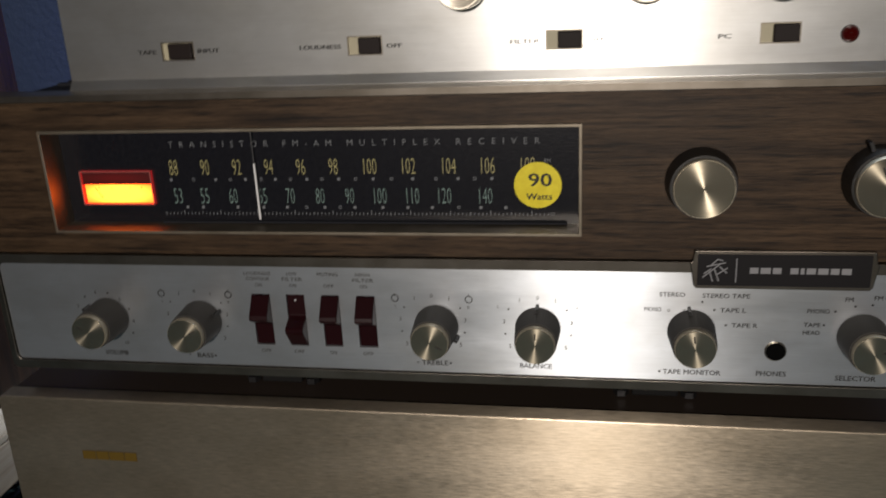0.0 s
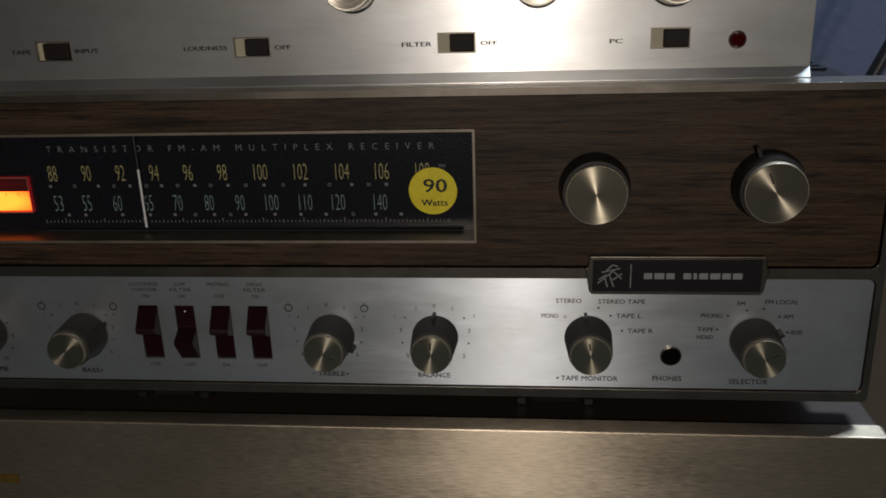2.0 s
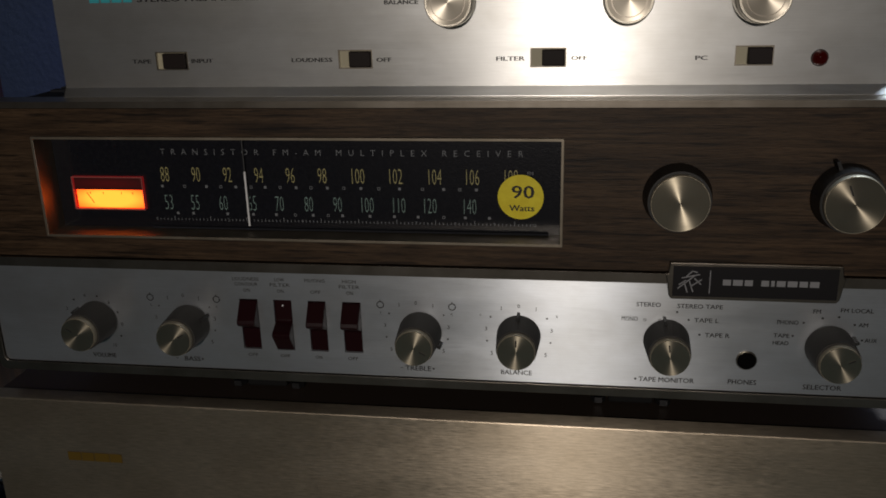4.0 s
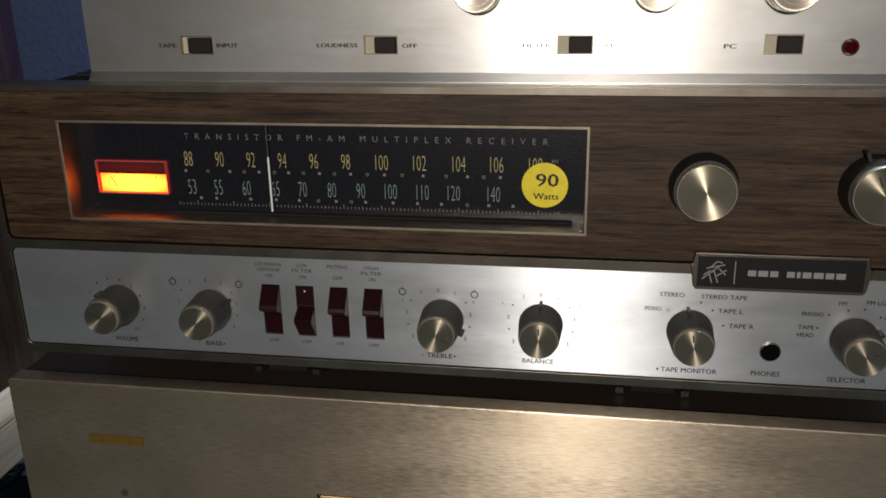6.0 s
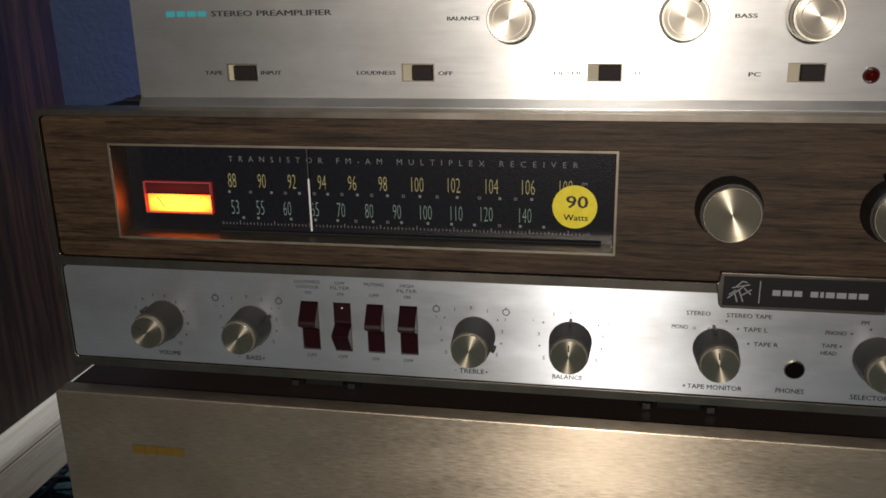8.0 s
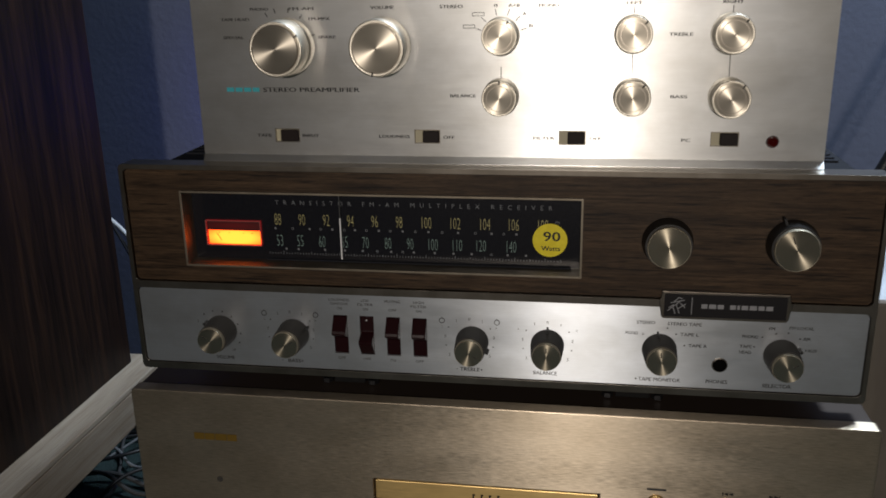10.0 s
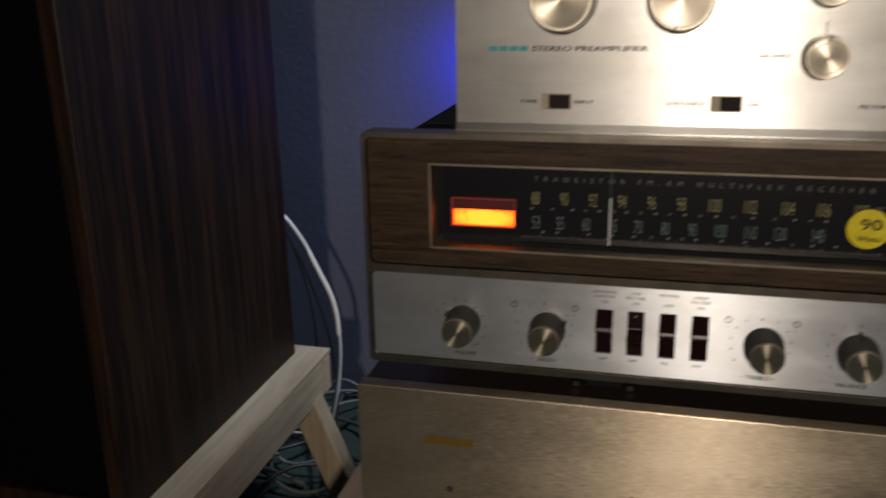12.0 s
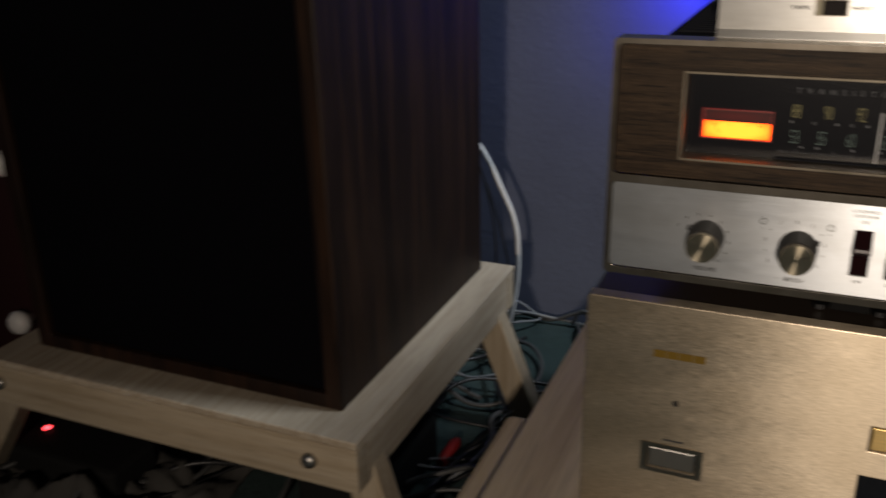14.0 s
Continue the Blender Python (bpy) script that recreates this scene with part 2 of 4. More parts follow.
M["red_knob_dark"] = material("dark_red_cabinet", (0.030, 0.008, 0.008), 0.5)


def glow(name, stops, strength, spread):
    """A lit strip whose colour runs from the middle to its edges."""
    mat = material(name, (0.03, 0.002, 0.002), 0.4)
    links = mat.node_tree.links
    co = mat.node_tree.nodes.new("ShaderNodeTexCoord")
    mp = mat.node_tree.nodes.new("ShaderNodeMapping")
    mp.inputs["Location"].default_value = (-0.5 * spread[0], 0, -0.5 * spread[2])
    mp.inputs["Scale"].default_value = spread
    g = mat.node_tree.nodes.new("ShaderNodeTexGradient")
    g.gradient_type = "SPHERICAL"
    links.new(co.outputs["Generated"], mp.inputs["Vector"])
    links.new(mp.outputs["Vector"], g.inputs["Vector"])
    col = ramp(mat, g.outputs["Fac"], stops)
    put(mat, col, "Emission Color")
    mat.node_tree.nodes["Principled BSDF"].inputs["Emission Strength"].default_value = strength
    return mat


M["meter_lit"] = glow("lit_amber_meter", [(0.22, (1.0, 0.02, 0.004)), (0.42, (1.0, 0.085, 0.007)), (0.66, (1.0, 0.175, 0.015))], 6.5, (1.05, 0, 0.85))
M["meter_red"] = glow("dim_red_meter", [(0.0, (0.05, 0.002, 0.002)), (0.8, (0.60, 0.010, 0.010))], 0.09, (1.3, 0, 1.6))
# Emissive ring added behind the rim to redden the bezel around the meter.
M["meter_side"] = material("added_red_glow", (0.3, 0.02, 0.02), 0.4, 0.0, Emission_Color=(1.0, 0.03, 0.035, 1), Emission_Strength=0.22)
# Faint emission lends the clear rim the meter's red glow.
M["meter_edge"] = material("clear_red_rim", (0.30, 0.11, 0.10), 0.22, 0.0, Emission_Color=(1.0, 0.03, 0.02, 1), Emission_Strength=0.05)

# ---------------------------------------------------------------- building helpers


def link_mesh(name, bm, mat, bevel=0.0, smooth=False):
    me = bpy.data.meshes.new(name)
    bm.normal_update()
    bm.to_mesh(me)
    bm.free()
    me.materials.append(mat)
    if smooth:
        for p in me.polygons:
            p.use_smooth = len(p.vertices) == 4
    ob = new(name, me)
    if bevel:
        b = ob.modifiers.new("edge", "BEVEL")
        b.width, b.segments, b.limit_method = bevel, 2, "ANGLE"
    return ob


def part(name, bm, mat, parent, label="", bevel=0.0, smooth=False):
    ob = link_mesh(name, bm, mat, bevel, smooth)
    ob.parent = parent
    if label:
        tagged(ob, label)
    return ob


def thing(name, place, label, category, group="", kind=""):
    ob = new(name)
    ob.location = place
    ob.empty_display_size = 0.02
    return tagged(ob, label, category, group, kind)


def box(bm, x0, x1, y0, y1, z0, z1):
    v = [bm.verts.new((x, y, z)) for x in (x0, x1) for y in (y0, y1) for z in (z0, z1)]
    for f in ((0, 1, 3, 2), (4, 6, 7, 5), (0, 4, 5, 1), (2, 3, 7, 6), (0, 2, 6, 4), (1, 5, 7, 3)):
        bm.faces.new([v[i] for i in f])
    return bm


def B(*a):
    return box(bmesh.new(), *a)


def plate(x0, x1, z0, z1, y0, y1, holes):
    """A plate that faces -y, with rectangular openings through it."""
    bm = bmesh.new()
    xs = sorted({x0, x1, *(h[0] for h in holes), *(h[1] for h in holes)})
    zs = sorted({z0, z1, *(h[2] for h in holes), *(h[3] for h in holes)})
    verts = {}

    def v(i, j, y):
        if (i, j, y) not in verts:
            verts[i, j, y] = bm.verts.new((xs[i], y, zs[j]))
        return verts[i, j, y]

    def solid(i, j):
        if not (0 <= i < len(xs) - 1 and 0 <= j < len(zs) - 1):
            return False
        cx, cz = (xs[i] + xs[i + 1]) / 2, (zs[j] + zs[j + 1]) / 2
        return x0 < cx < x1 and z0 < cz < z1 and not any(h[0] < cx < h[1] and h[2] < cz < h[3] for h in holes)

    for i in range(len(xs) - 1):
        for j in range(len(zs) - 1):
            if not solid(i, j):
                continue
            bm.faces.new((v(i, j, y0), v(i + 1, j, y0), v(i + 1, j + 1, y0), v(i, j + 1, y0)))
            bm.faces.new((v(i, j, y1), v(i, j + 1, y1), v(i + 1, j + 1, y1), v(i + 1, j, y1)))
            if not solid(i - 1, j):
                bm.faces.new((v(i, j, y0), v(i, j + 1, y0), v(i, j + 1, y1), v(i, j, y1)))
            if not solid(i + 1, j):
                bm.faces.new((v(i + 1, j, y0), v(i + 1, j, y1), v(i + 1, j + 1, y1), v(i + 1, j + 1, y0)))
            if not solid(i, j - 1):
                bm.faces.new((v(i, j, y0), v(i, j, y1), v(i + 1, j, y1), v(i + 1, j, y0)))
            if not solid(i, j + 1):
                bm.faces.new((v(i, j + 1, y0), v(i + 1, j + 1, y0), v(i + 1, j + 1, y1), v(i, j + 1, y1)))
    return bm


def rounded(bm, r, *corners):
    """Rounds the corners at the given (x, z) of a plate that faces -y."""
    edges = []
    for e in bm.edges:
        a, b = e.verts[0].co, e.verts[1].co
        if abs(a.x - b.x) < 1e-6 and abs(a.z - b.z) < 1e-6 and any(abs(a.x - x) < 1e-5 and abs(a.z - z) < 1e-5 for x, z in corners):
            edges.append(e)
    bmesh.ops.bevel(bm, geom=edges, offset=r, segments=4, affect="EDGES", profile=0.5)
    return bm


def corners(x0, x1, z0, z1):
    return [(x, z) for x in (x0, x1) for z in (z0, z1)]


def turned(profile, steps=40, flute=0.0, caps=True):
    """A body turned about the y axis; profile: (radius, y) from the back to the front."""
    bm = bmesh.new()
    rings = []
    for r, y in profile:
        ring = []
        for k in range(steps):
            a = 2 * math.pi * k / steps
            rr = r * (1 - flute * (k % 2)) if r > 0.001 else r
            ring.append(bm.verts.new((rr * math.cos(a), y, rr * math.sin(a))))
        rings.append(ring)
    for a, b in zip(rings, rings[1:]):
        for k in range(steps):
            bm.faces.new((a[k], a[(k + 1) % steps], b[(k + 1) % steps], b[k]))
    if caps:
        bm.faces.new(list(reversed(rings[0])))
        bm.faces.new(rings[-1])
    bmesh.ops.recalc_face_normals(bm, faces=bm.faces)
    return bm


def prism(points, y0, y1):
    """A flat outline in x and z, given a thickness along y."""
    bm = bmesh.new()
    a = [bm.verts.new((x, y0, z)) for x, z in points]
    b = [bm.verts.new((x, y1, z)) for x, z in points]
    bm.faces.new(a)
    bm.faces.new(list(reversed(b)))
    n = len(points)
    for i in range(n):
        bm.faces.new((a[i], b[i], b[(i + 1) % n], a[(i + 1) % n]))
    bmesh.ops.recalc_face_normals(bm, faces=bm.faces)
    return bm


def lettering(body, x, z, height, y, mat, parent, width=0.0, align="c", spread=0.0, bold=0.0, name="lettering"):
    """Printed words on a face that looks to -y. width: stretch to it; spread: reach that width by spacing the letters."""
    def shape(space):
        cu = bpy.data.curves.new("words", "FONT")
        cu.body, cu.size, cu.space_character, cu.resolution_u = body, 1.0, space, 2
        cu.offset = min(bold, 0.0)
        ob = bpy.data.objects.new("words", cu)
        me = bpy.data.meshes.new_from_object(ob)
        bpy.data.objects.remove(ob)
        bpy.data.curves.remove(cu)
        co = np.array([v.co[:] for v in me.vertices])
        return me, co
    me, co = shape(1.0)
    s = height / (co[:, 1].max() - co[:, 1].min())
    sx = s
    if spread:
        w1 = np.ptp(co[:, 0]) * s
        me2, co2 = shape(2.0)
        w2 = np.ptp(co2[:, 0]) * s
        me, co = shape(1.0 + (spread - w1) / (w2 - w1))
    elif width:
        sx = width / np.ptp(co[:, 0])
    x_mid, y_mid = (co[:, 0].max() + co[:, 0].min()) / 2, (co[:, 1].max() + co[:, 1].min()) / 2
    shift = {"c": x_mid, "l": co[:, 0].min(), "r": co[:, 0].max()}[align]
    for v in me.vertices:
        px, py = v.co.x, v.co.y
        v.co = (x + (px - shift) * sx, y, z + (py - y_mid) * s)
    if bold > 0:
        bm = bmesh.new()
        bm.from_mesh(me)
        more = bmesh.ops.duplicate(bm, geom=bm.verts[:] + bm.edges[:] + bm.faces[:])["geom"]
        bmesh.ops.translate(bm, verts=[g for g in more if isinstance(g, bmesh.types.BMVert)], vec=(bold * height * 2.0, -0.00003, 0))
        bm.to_mesh(me)
        bm.free()
    me.materials.append(mat)
    ob = new(name, me)
    ob.parent = parent
    return ob


def marks(name, rects, y, mat, parent, label=""):
    """Small flat printed bars: (x, z, width, height)."""
    if len(rects) > 1 and name in ("dial_dots", "index_dot", "dial_mark"):
        for one in rects:
            marks(name.replace("dots", "dot"), [one], y, mat, parent, label)
        return None
    bm = bmesh.new()
    for x, z, w, h in rects:
        bm.faces.new([bm.verts.new((x + a * w / 2, y, z + b * h / 2)) for a, b in ((-1, -1), (1, -1), (1, 1), (-1, 1))])
    return part(name, bm, mat, parent, label)


def ring_mark(x, z, r, w, y, mat, parent, name="dial_mark", n=20):
    """A printed ring, or a hollow square with n=4."""
    bm = bmesh.new()
    o = math.pi / n if n == 4 else 0.0
    a = [[bm.verts.new((x + q * math.cos(2 * math.pi * k / n + o), y, z + q * math.sin(2 * math.pi * k / n + o))) for k in range(n)] for q in (r, r - w)]
    for k in range(n):
        bm.faces.new((a[0][k], a[0][(k + 1) % n], a[1][(k + 1) % n], a[1][k]))
    return part(name, bm, mat, parent)


def strip(x0, z0, x1, z1, w, y, mat, parent, name="dial_mark"):
    bm = bmesh.new()
    d = Vector((x1 - x0, z1 - z0)).normalized() * w / 2
    pts = [(x0 - d.y, z0 + d.x), (x0 + d.y, z0 - d.x), (x1 + d.y, z1 - d.x), (x1 - d.y, z1 + d.x)]
    bm.faces.new([bm.verts.new((a, y, b)) for a, b in pts])
    return part(name, bm, mat, parent)


def tube(name, points, radius, mat, parent=None, label="", category="", kind="", group=""):
    """A round cable along smooth points."""
    cu = bpy.data.curves.new(name, "CURVE")
    cu.dimensions, cu.bevel_depth, cu.bevel_resolution, cu.resolution_u = "3D", radius, 3, 8
    s = cu.splines.new("BEZIER")
    s.bezier_points.add(len(points) - 1)
    for p, co in zip(s.bezier_points, points):
        p.co, p.handle_left_type, p.handle_right_type = co, "AUTO", "AUTO"
    tmp = bpy.data.objects.new(name, cu)
    me = bpy.data.meshes.new_from_object(tmp)
    bpy.data.objects.remove(tmp)
    bpy.data.curves.remove(cu)
    me.materials.clear()
    me.materials.append(mat)
    for p in me.polygons:
        p.use_smooth = True
    ob = new(name, me)
    ob.parent = parent
    return tagged(ob, label, category, group, kind)


# ---------------------------------------------------------------- the room
FLOOR, WALL_Y = 0.483, 0.56


def structure(name, bm, mat, label):
    return tagged(link_mesh(name, bm, mat), label, name.split("_")[0], "", "structure")


structure("floor", B(-2.0, 2.0, -3.2, WALL_Y, FLOOR - 0.05, FLOOR), M["carpet"], "dark green carpet under the wooden stands")
structure("wall_north", B(-2.0, 2.0, WALL_Y, WALL_Y + 0.1, FLOOR - 0.05, 2.8), M["wall"], "lavender grey painted wall behind the stack")
structure("wall_west", B(-2.1, -2.0, -3.2, WALL_Y + 0.1, FLOOR - 0.05, 2.8), M["wall"], "lavender grey painted side wall")
structure("wall_east", B(2.0, 2.1, -3.2, WALL_Y + 0.1, FLOOR - 0.05, 2.8), M["wall"], "lavender grey painted side wall")
structure("wall_south", B(-2.1, 2.1, -3.3, -3.2, FLOOR - 0.05, 2.8), M["wall"], "lavender grey painted back wall")
structure("ceiling", B(-2.1, 2.1, -3.3, WALL_Y + 0.1, 2.8, 2.9), M["ceil"], "plain pale ceiling")

# ---------------------------------------------------------------- receiver
rec = thing("receiver", (0, 0, 0), "vintage stereo receiver with walnut fascia, silver control strip and lit dial", "receiver")
Z0, Z1 = 0.801, 0.930
WIN = (-0.1749, 0.0550, 0.8702, 0.9136)
part("chassis", B(-0.190, 0.199, 0.0125, 0.285, 0.806, 0.9288), M["chassis"], rec, "dark metal cover", 0.001)
vents = bmesh.new()
for k in range(26):
    yy = 0.035 + k * 0.0090
    for xa, xb in ((-0.186, -0.110), (-0.104, -0.02), (-0.014, 0.07), (0.076, 0.194)):
        box(vents, xa, xb, yy, yy + 0.0045, 0.9289, 0.9300)
part("vent_louvres", vents, M["chassis"], rec, "raised louvres on the dark cover")
part("trim_frame", rounded(rounded(rounded(plate(-0.2125, 0.2125, Z0, Z1, -0.0012, 0.013, [(-0.2100, 0.2100, 0.8585, 0.9272), (-0.2100, 0.2100, 0.8050, 0.8542)]), 0.0032, *corners(-0.2125, 0.2125, Z0, Z1)), 0.0030, *corners(-0.2100, 0.2100, 0.8585, 0.9272)), 0.0030, *corners(-0.2100, 0.2100, 0.8050, 0.8542)), M["trim"], rec, "champagne metal frame", 0.0007)
part("wood_panel", rounded(plate(-0.2095, 0.2095, 0.8590, 0.9267, 0.0006, 0.012, [(-0.1756, 0.0556, 0.8695, 0.9142)]), 0.0026, *corners(-0.2095, 0.2095, 0.8590, 0.9267)), M["walnut"], rec, "walnut veneer panel")
SW = [(-0.0882, -0.0796), (-0.0722, -0.0638), (-0.0562, -0.0480), (-0.0404, -0.0320)]
PH = (0.1340, 0.8202)
holes = [(a, b, 0.8162, 0.8408) for a, b in SW]
panel = part("control_panel", rounded(plate(-0.2095, 0.2095, 0.8055, 0.8537, 0.0, 0.004, holes), 0.0026, *corners(-0.2095, 0.2095, 0.8055, 0.8537)), M["panel"], rec, "brushed aluminium control strip")
part("bezel", rounded(rounded(plate(-0.1761, 0.0562, 0.8690, 0.9148, -0.0016, 0.0125, [WIN]), 0.0004, *corners(-0.1761, 0.0562, 0.8690, 0.9148)), 0.0003, *corners(*WIN)), M["brass"], rec, "satin brass dial bezel", 0.0005)
part("dial_face", B(-0.1758, 0.0558, 0.0120, 0.0150, 0.8692, 0.9144), M["dial"], rec, "black dial glass")
ledge = bmesh.new()
box(ledge, -0.1300, 0.0500, 0.0100, 0.0119, 0.8704, 0.8712)
part("dial_ledge", ledge, M["chassis"], rec)
DY = 0.0118
lettering("TRANSISTOR FM-AM MULTIPLEX RECEIVER", -0.0420, 0.9056, 0.0026, DY, M["title"], rec, spread=0.1620, bold=-0.010)
FM = [(-0.1222, "88"), (-0.1074, "90"), (-0.0926, "92"), (-0.0780, "94"), (-0.0635, "96"), (-0.0490, "98"), (-0.0328, "100"), (-0.0160, "102"), (0.0012, "104"), (0.0175, "106"), (0.0340, "108")]
for x, s in FM:
    lettering(s, x, 0.8953, 0.0068, DY, M["fm"], rec, bold=-0.018, width=0.0039 if len(s) == 2 else 0.0056)
AM = [(-0.1218, "53"), (-0.1092, "55"), (-0.0958, "60"), (-0.0822, "65"), (-0.0695, "70"), (-0.0560, "80"), (-0.0428, "90"), (-0.0292, "100"), (-0.0150, "110"), (-0.0012, "120"), (0.0162, "140")]
for x, s in AM:
    lettering(s, x, 0.8823, 0.0068, DY, M["am"], rec, bold=-0.020, width=0.0038 if len(s) == 2 else 0.0054)
lettering("FM", 0.0420, 0.8972, 0.0015, DY, M["title"], rec)
full = [-0.1240, -0.1030, -0.0892, -0.0755, -0.0612, -0.0470, -0.0318, -0.0146, 0.0048, 0.0190]
marks("dial_dots", [(x, 0.8898, 0.0012, 0.0012) for x in full], DY, M["title"], rec)
for x in (-0.1134, -0.0962, -0.0820, -0.0686, -0.0544, -0.0395, -0.0238, -0.0045, 0.0118):
    ring_mark(x, 0.8898, 0.00088, 0.00032, DY, M["title"], rec, n=4)
full = [-0.1180, -0.1106, -0.0943, -0.0822, -0.0714, -0.0543, -0.0408, -0.0284, -0.0174, -0.0068, 0.0140, 0.0245]
marks("dial_dots", [(x, 0.8772, 0.0012, 0.0012) for x in full], DY, M["title"], rec)
for x in (-0.0626, -0.0474, 0.0046):
    ring_mark(x, 0.8772, 0.00088, 0.00032, DY, M["title"], rec, n=4)
ticks = []
for k in range(101):
    x = -0.1285 + 0.1725 * k / 100
    if 0.002 < (k % 10) / 10 or k % 10 == 5:
        h = 0.0020 if k % 5 == 0 else 0.0010
        ticks.append((x, 0.8738 + h / 2, 0.00030, h))
tagged(marks("log_scale", ticks, DY, M["title"], rec), "", "", "", "stuff")
for k in range(11):
    lettering(str(k), -0.1285 + 0.1725 * k / 100 * 10, 0.8744, 0.0014, DY, M["title"], rec)
part("needle", B(-0.0841, -0.0833, 0.0098, 0.0104, 0.8722, 0.8972), M["needle"], rec, "white tuning needle")
part("needle_stem", B(-0.0839, -0.0835, 0.0099, 0.0103, 0.8973, 0.9125), M["wire_grey"], rec, "thin grey stem of the needle")
stk = bmesh.new()
bmesh.ops.create_circle(stk, cap_ends=True, segments=48, radius=0.0098, matrix=pose(0.0380, 0.0112, 0.8870, 90))
sticker = part("sticker", stk, M["sticker"], rec, "round yellow power rating sticker")
lettering("90", 0.0388, 0.8893, 0.0056, 0.0110, M["ink"], sticker, width=0.0094, bold=0.035)
lettering("Watts", 0.0384, 0.8822, 0.0027, 0.0110, M["ink"], sticker, width=0.0106, bold=0.04)
# signal meter: a framed window, dim red above and lit amber below
mt = part("meter_frame", plate(-0.1670, -0.1326, 0.8788, 0.8942, 0.0098, 0.0103, [(-0.1666, -0.1330, 0.8792, 0.8938)]), M["meter_edge"], rec, "clear red meter rim")
part("meter_glow_ring", plate(-0.1669, -0.1327, 0.8789, 0.8941, 0.0104, 0.0119, [(-0.1665, -0.1331, 0.8793, 0.8937)]), M["meter_side"], mt, "glowing red ring added around the meter")
part("meter_scale", B(-0.1660, -0.1334, 0.0114, 0.0118, 0.8794, 0.8878), M["meter_lit"], mt, "glowing amber meter scale")
part("meter_hood", B(-0.1664, -0.1332, 0.0110, 0.0118, 0.8879, 0.8936), M["meter_red"], mt, "dark red meter hood")
for x in (-0.1592, -0.1530, -0.1440, -0.1386):
    strip(x, 0.8868, x, 0.8859, 0.0004, 0.0112, M["maroon"], mt, "scale_mark")
strip(-0.1610, 0.8865, -0.1580, 0.8815, 0.0004, 0.0112, M["maroon"], mt, "meter_needle")


def control_knob(x, z, turn, r=0.0080, depth=0.0182, pointer=0.0030, body="knob_body"):
    """Dark fluted knob with a spun brass cap and a pointer fin."""
    k = new("control_knob")
    k.parent, k.location = rec, (x, 0, z)
    tagged(k, "dark fluted control knob with a spun brass cap")
    part("knob_body", turned([(r * 1.19, -0.0004), (r * 1.20, -0.001), (r * 1.08, -depth + 0.0030)], 96, 0.004), M[body], k)
    part("knob_rim", turned([(r * 0.98, -depth + 0.0032), (r * 1.0, -depth + 0.0026), (r * 1.0, -depth + 0.0004), (r * 0.985, -depth)], 48), M["cap_edge"], k, smooth=True)
    part("knob_cap", turned([(r * 0.98, -depth + 0.0001), (r * 0.97, -depth - 0.0002)], 48), M["spun"], k)
    if pointer:
        fin = prism([(-0.0008, r * 0.9), (0.0008, r * 0.9), (0.0006, r + pointer), (-0.0006, r + pointer)], -0.006, -0.0006)
        bmesh.ops.rotate(fin, verts=fin.verts, cent=(0, 0, 0), matrix=Matrix.Rotation(radians(turn), 3, "Y"))
        part("pointer", fin, M["knob_line"], k)
        line = prism([(-0.0003, r * 0.35), (0.0003, r * 0.35), (0.0003, r * 0.72), (-0.0003, r * 0.72)], -depth - 0.0004, -depth - 0.0001)
        bmesh.ops.rotate(line, verts=line.verts, cent=(0, 0, 0), matrix=Matrix.Rotation(radians(turn), 3, "Y"))
        part("index_line", line, M["knob_line"], k)
    return k


KN = [(-0.1586, 0.8280, -58), (-0.1132, 0.8276, 62), (-0.0054, 0.8279, 118), (0.0380, 0.8278, 0), (0.1006, 0.8282, -7), (0.1662, 0.8278, 65)]
for x, z, a in KN:
    control_knob(x, z, a)
control_knob(0.1015, 0.8915, 0, 0.0114, 0.0125, 0, "knob_black")
control_knob(0.1660, 0.8920, -22, 0.0114, 0.0125, 0.0050, "knob_black")

# rocker switches: three with the upper half out, one with the lower half out
for i, (a, b) in enumerate(SW):
    sw = new("rocker_switch")
    sw.parent = rec
    tagged(sw, "glossy maroon rocker switch")
    part("recess", B(a - 0.001, b + 0.001, 0.0041, 0.0075, 0.8150, 0.8420), M["hole_shade"], sw)
    up = i != 1
    prof = [(0.8404, 0.0005), (0.8402, -0.0006), (0.8326, -0.0058), (0.8308, -0.0064), (0.8296, -0.0052), (0.8270, -0.0004), (0.8262, 0.0004), (0.8163, 0.0010), (0.8163, 0.0040), (0.8404, 0.0040)]
    if not up:
        prof = [(1.6570 - z, y) for z, y in prof]
    bm = bmesh.new()
    left = [bm.verts.new((a + 0.0001, y, z)) for z, y in prof]
    right = [bm.verts.new((b - 0.0001, y, z)) for z, y in prof]
    n = len(prof)
    bm.faces.new(left), bm.faces.new(list(reversed(right)))
    for k in range(n):
        bm.faces.new((left[k], right[k], right[(k + 1) % n], left[(k + 1) % n]))
    bmesh.ops.recalc_face_normals(bm, faces=bm.faces)
    part("rocker", bm, M["maroon"], sw, bevel=0.0004)
    if not up:
        marks("dot", [((a + b) / 2 - 0.0003, 0.8378, 0.0007, 0.0007)], 0.0008, M["needle"], sw)

# headphone socket
ph = new("headphone_socket")
ph.parent, ph.location = rec, (PH[0], 0, PH[1])
tagged(ph, "round dark headphone socket")
part("socket_ring", turned([(0.0043, 0.0), (0.0043, -0.0005), (0.0039, -0.0007)], 32), M["trim"], ph, smooth=True)
# A flat black disc paints the shade of the open socket.
part("socket_shade_disc", turned([(0.0038, -0.0006), (0.0038, -0.0009)], 32), M["hole_shade"], ph)

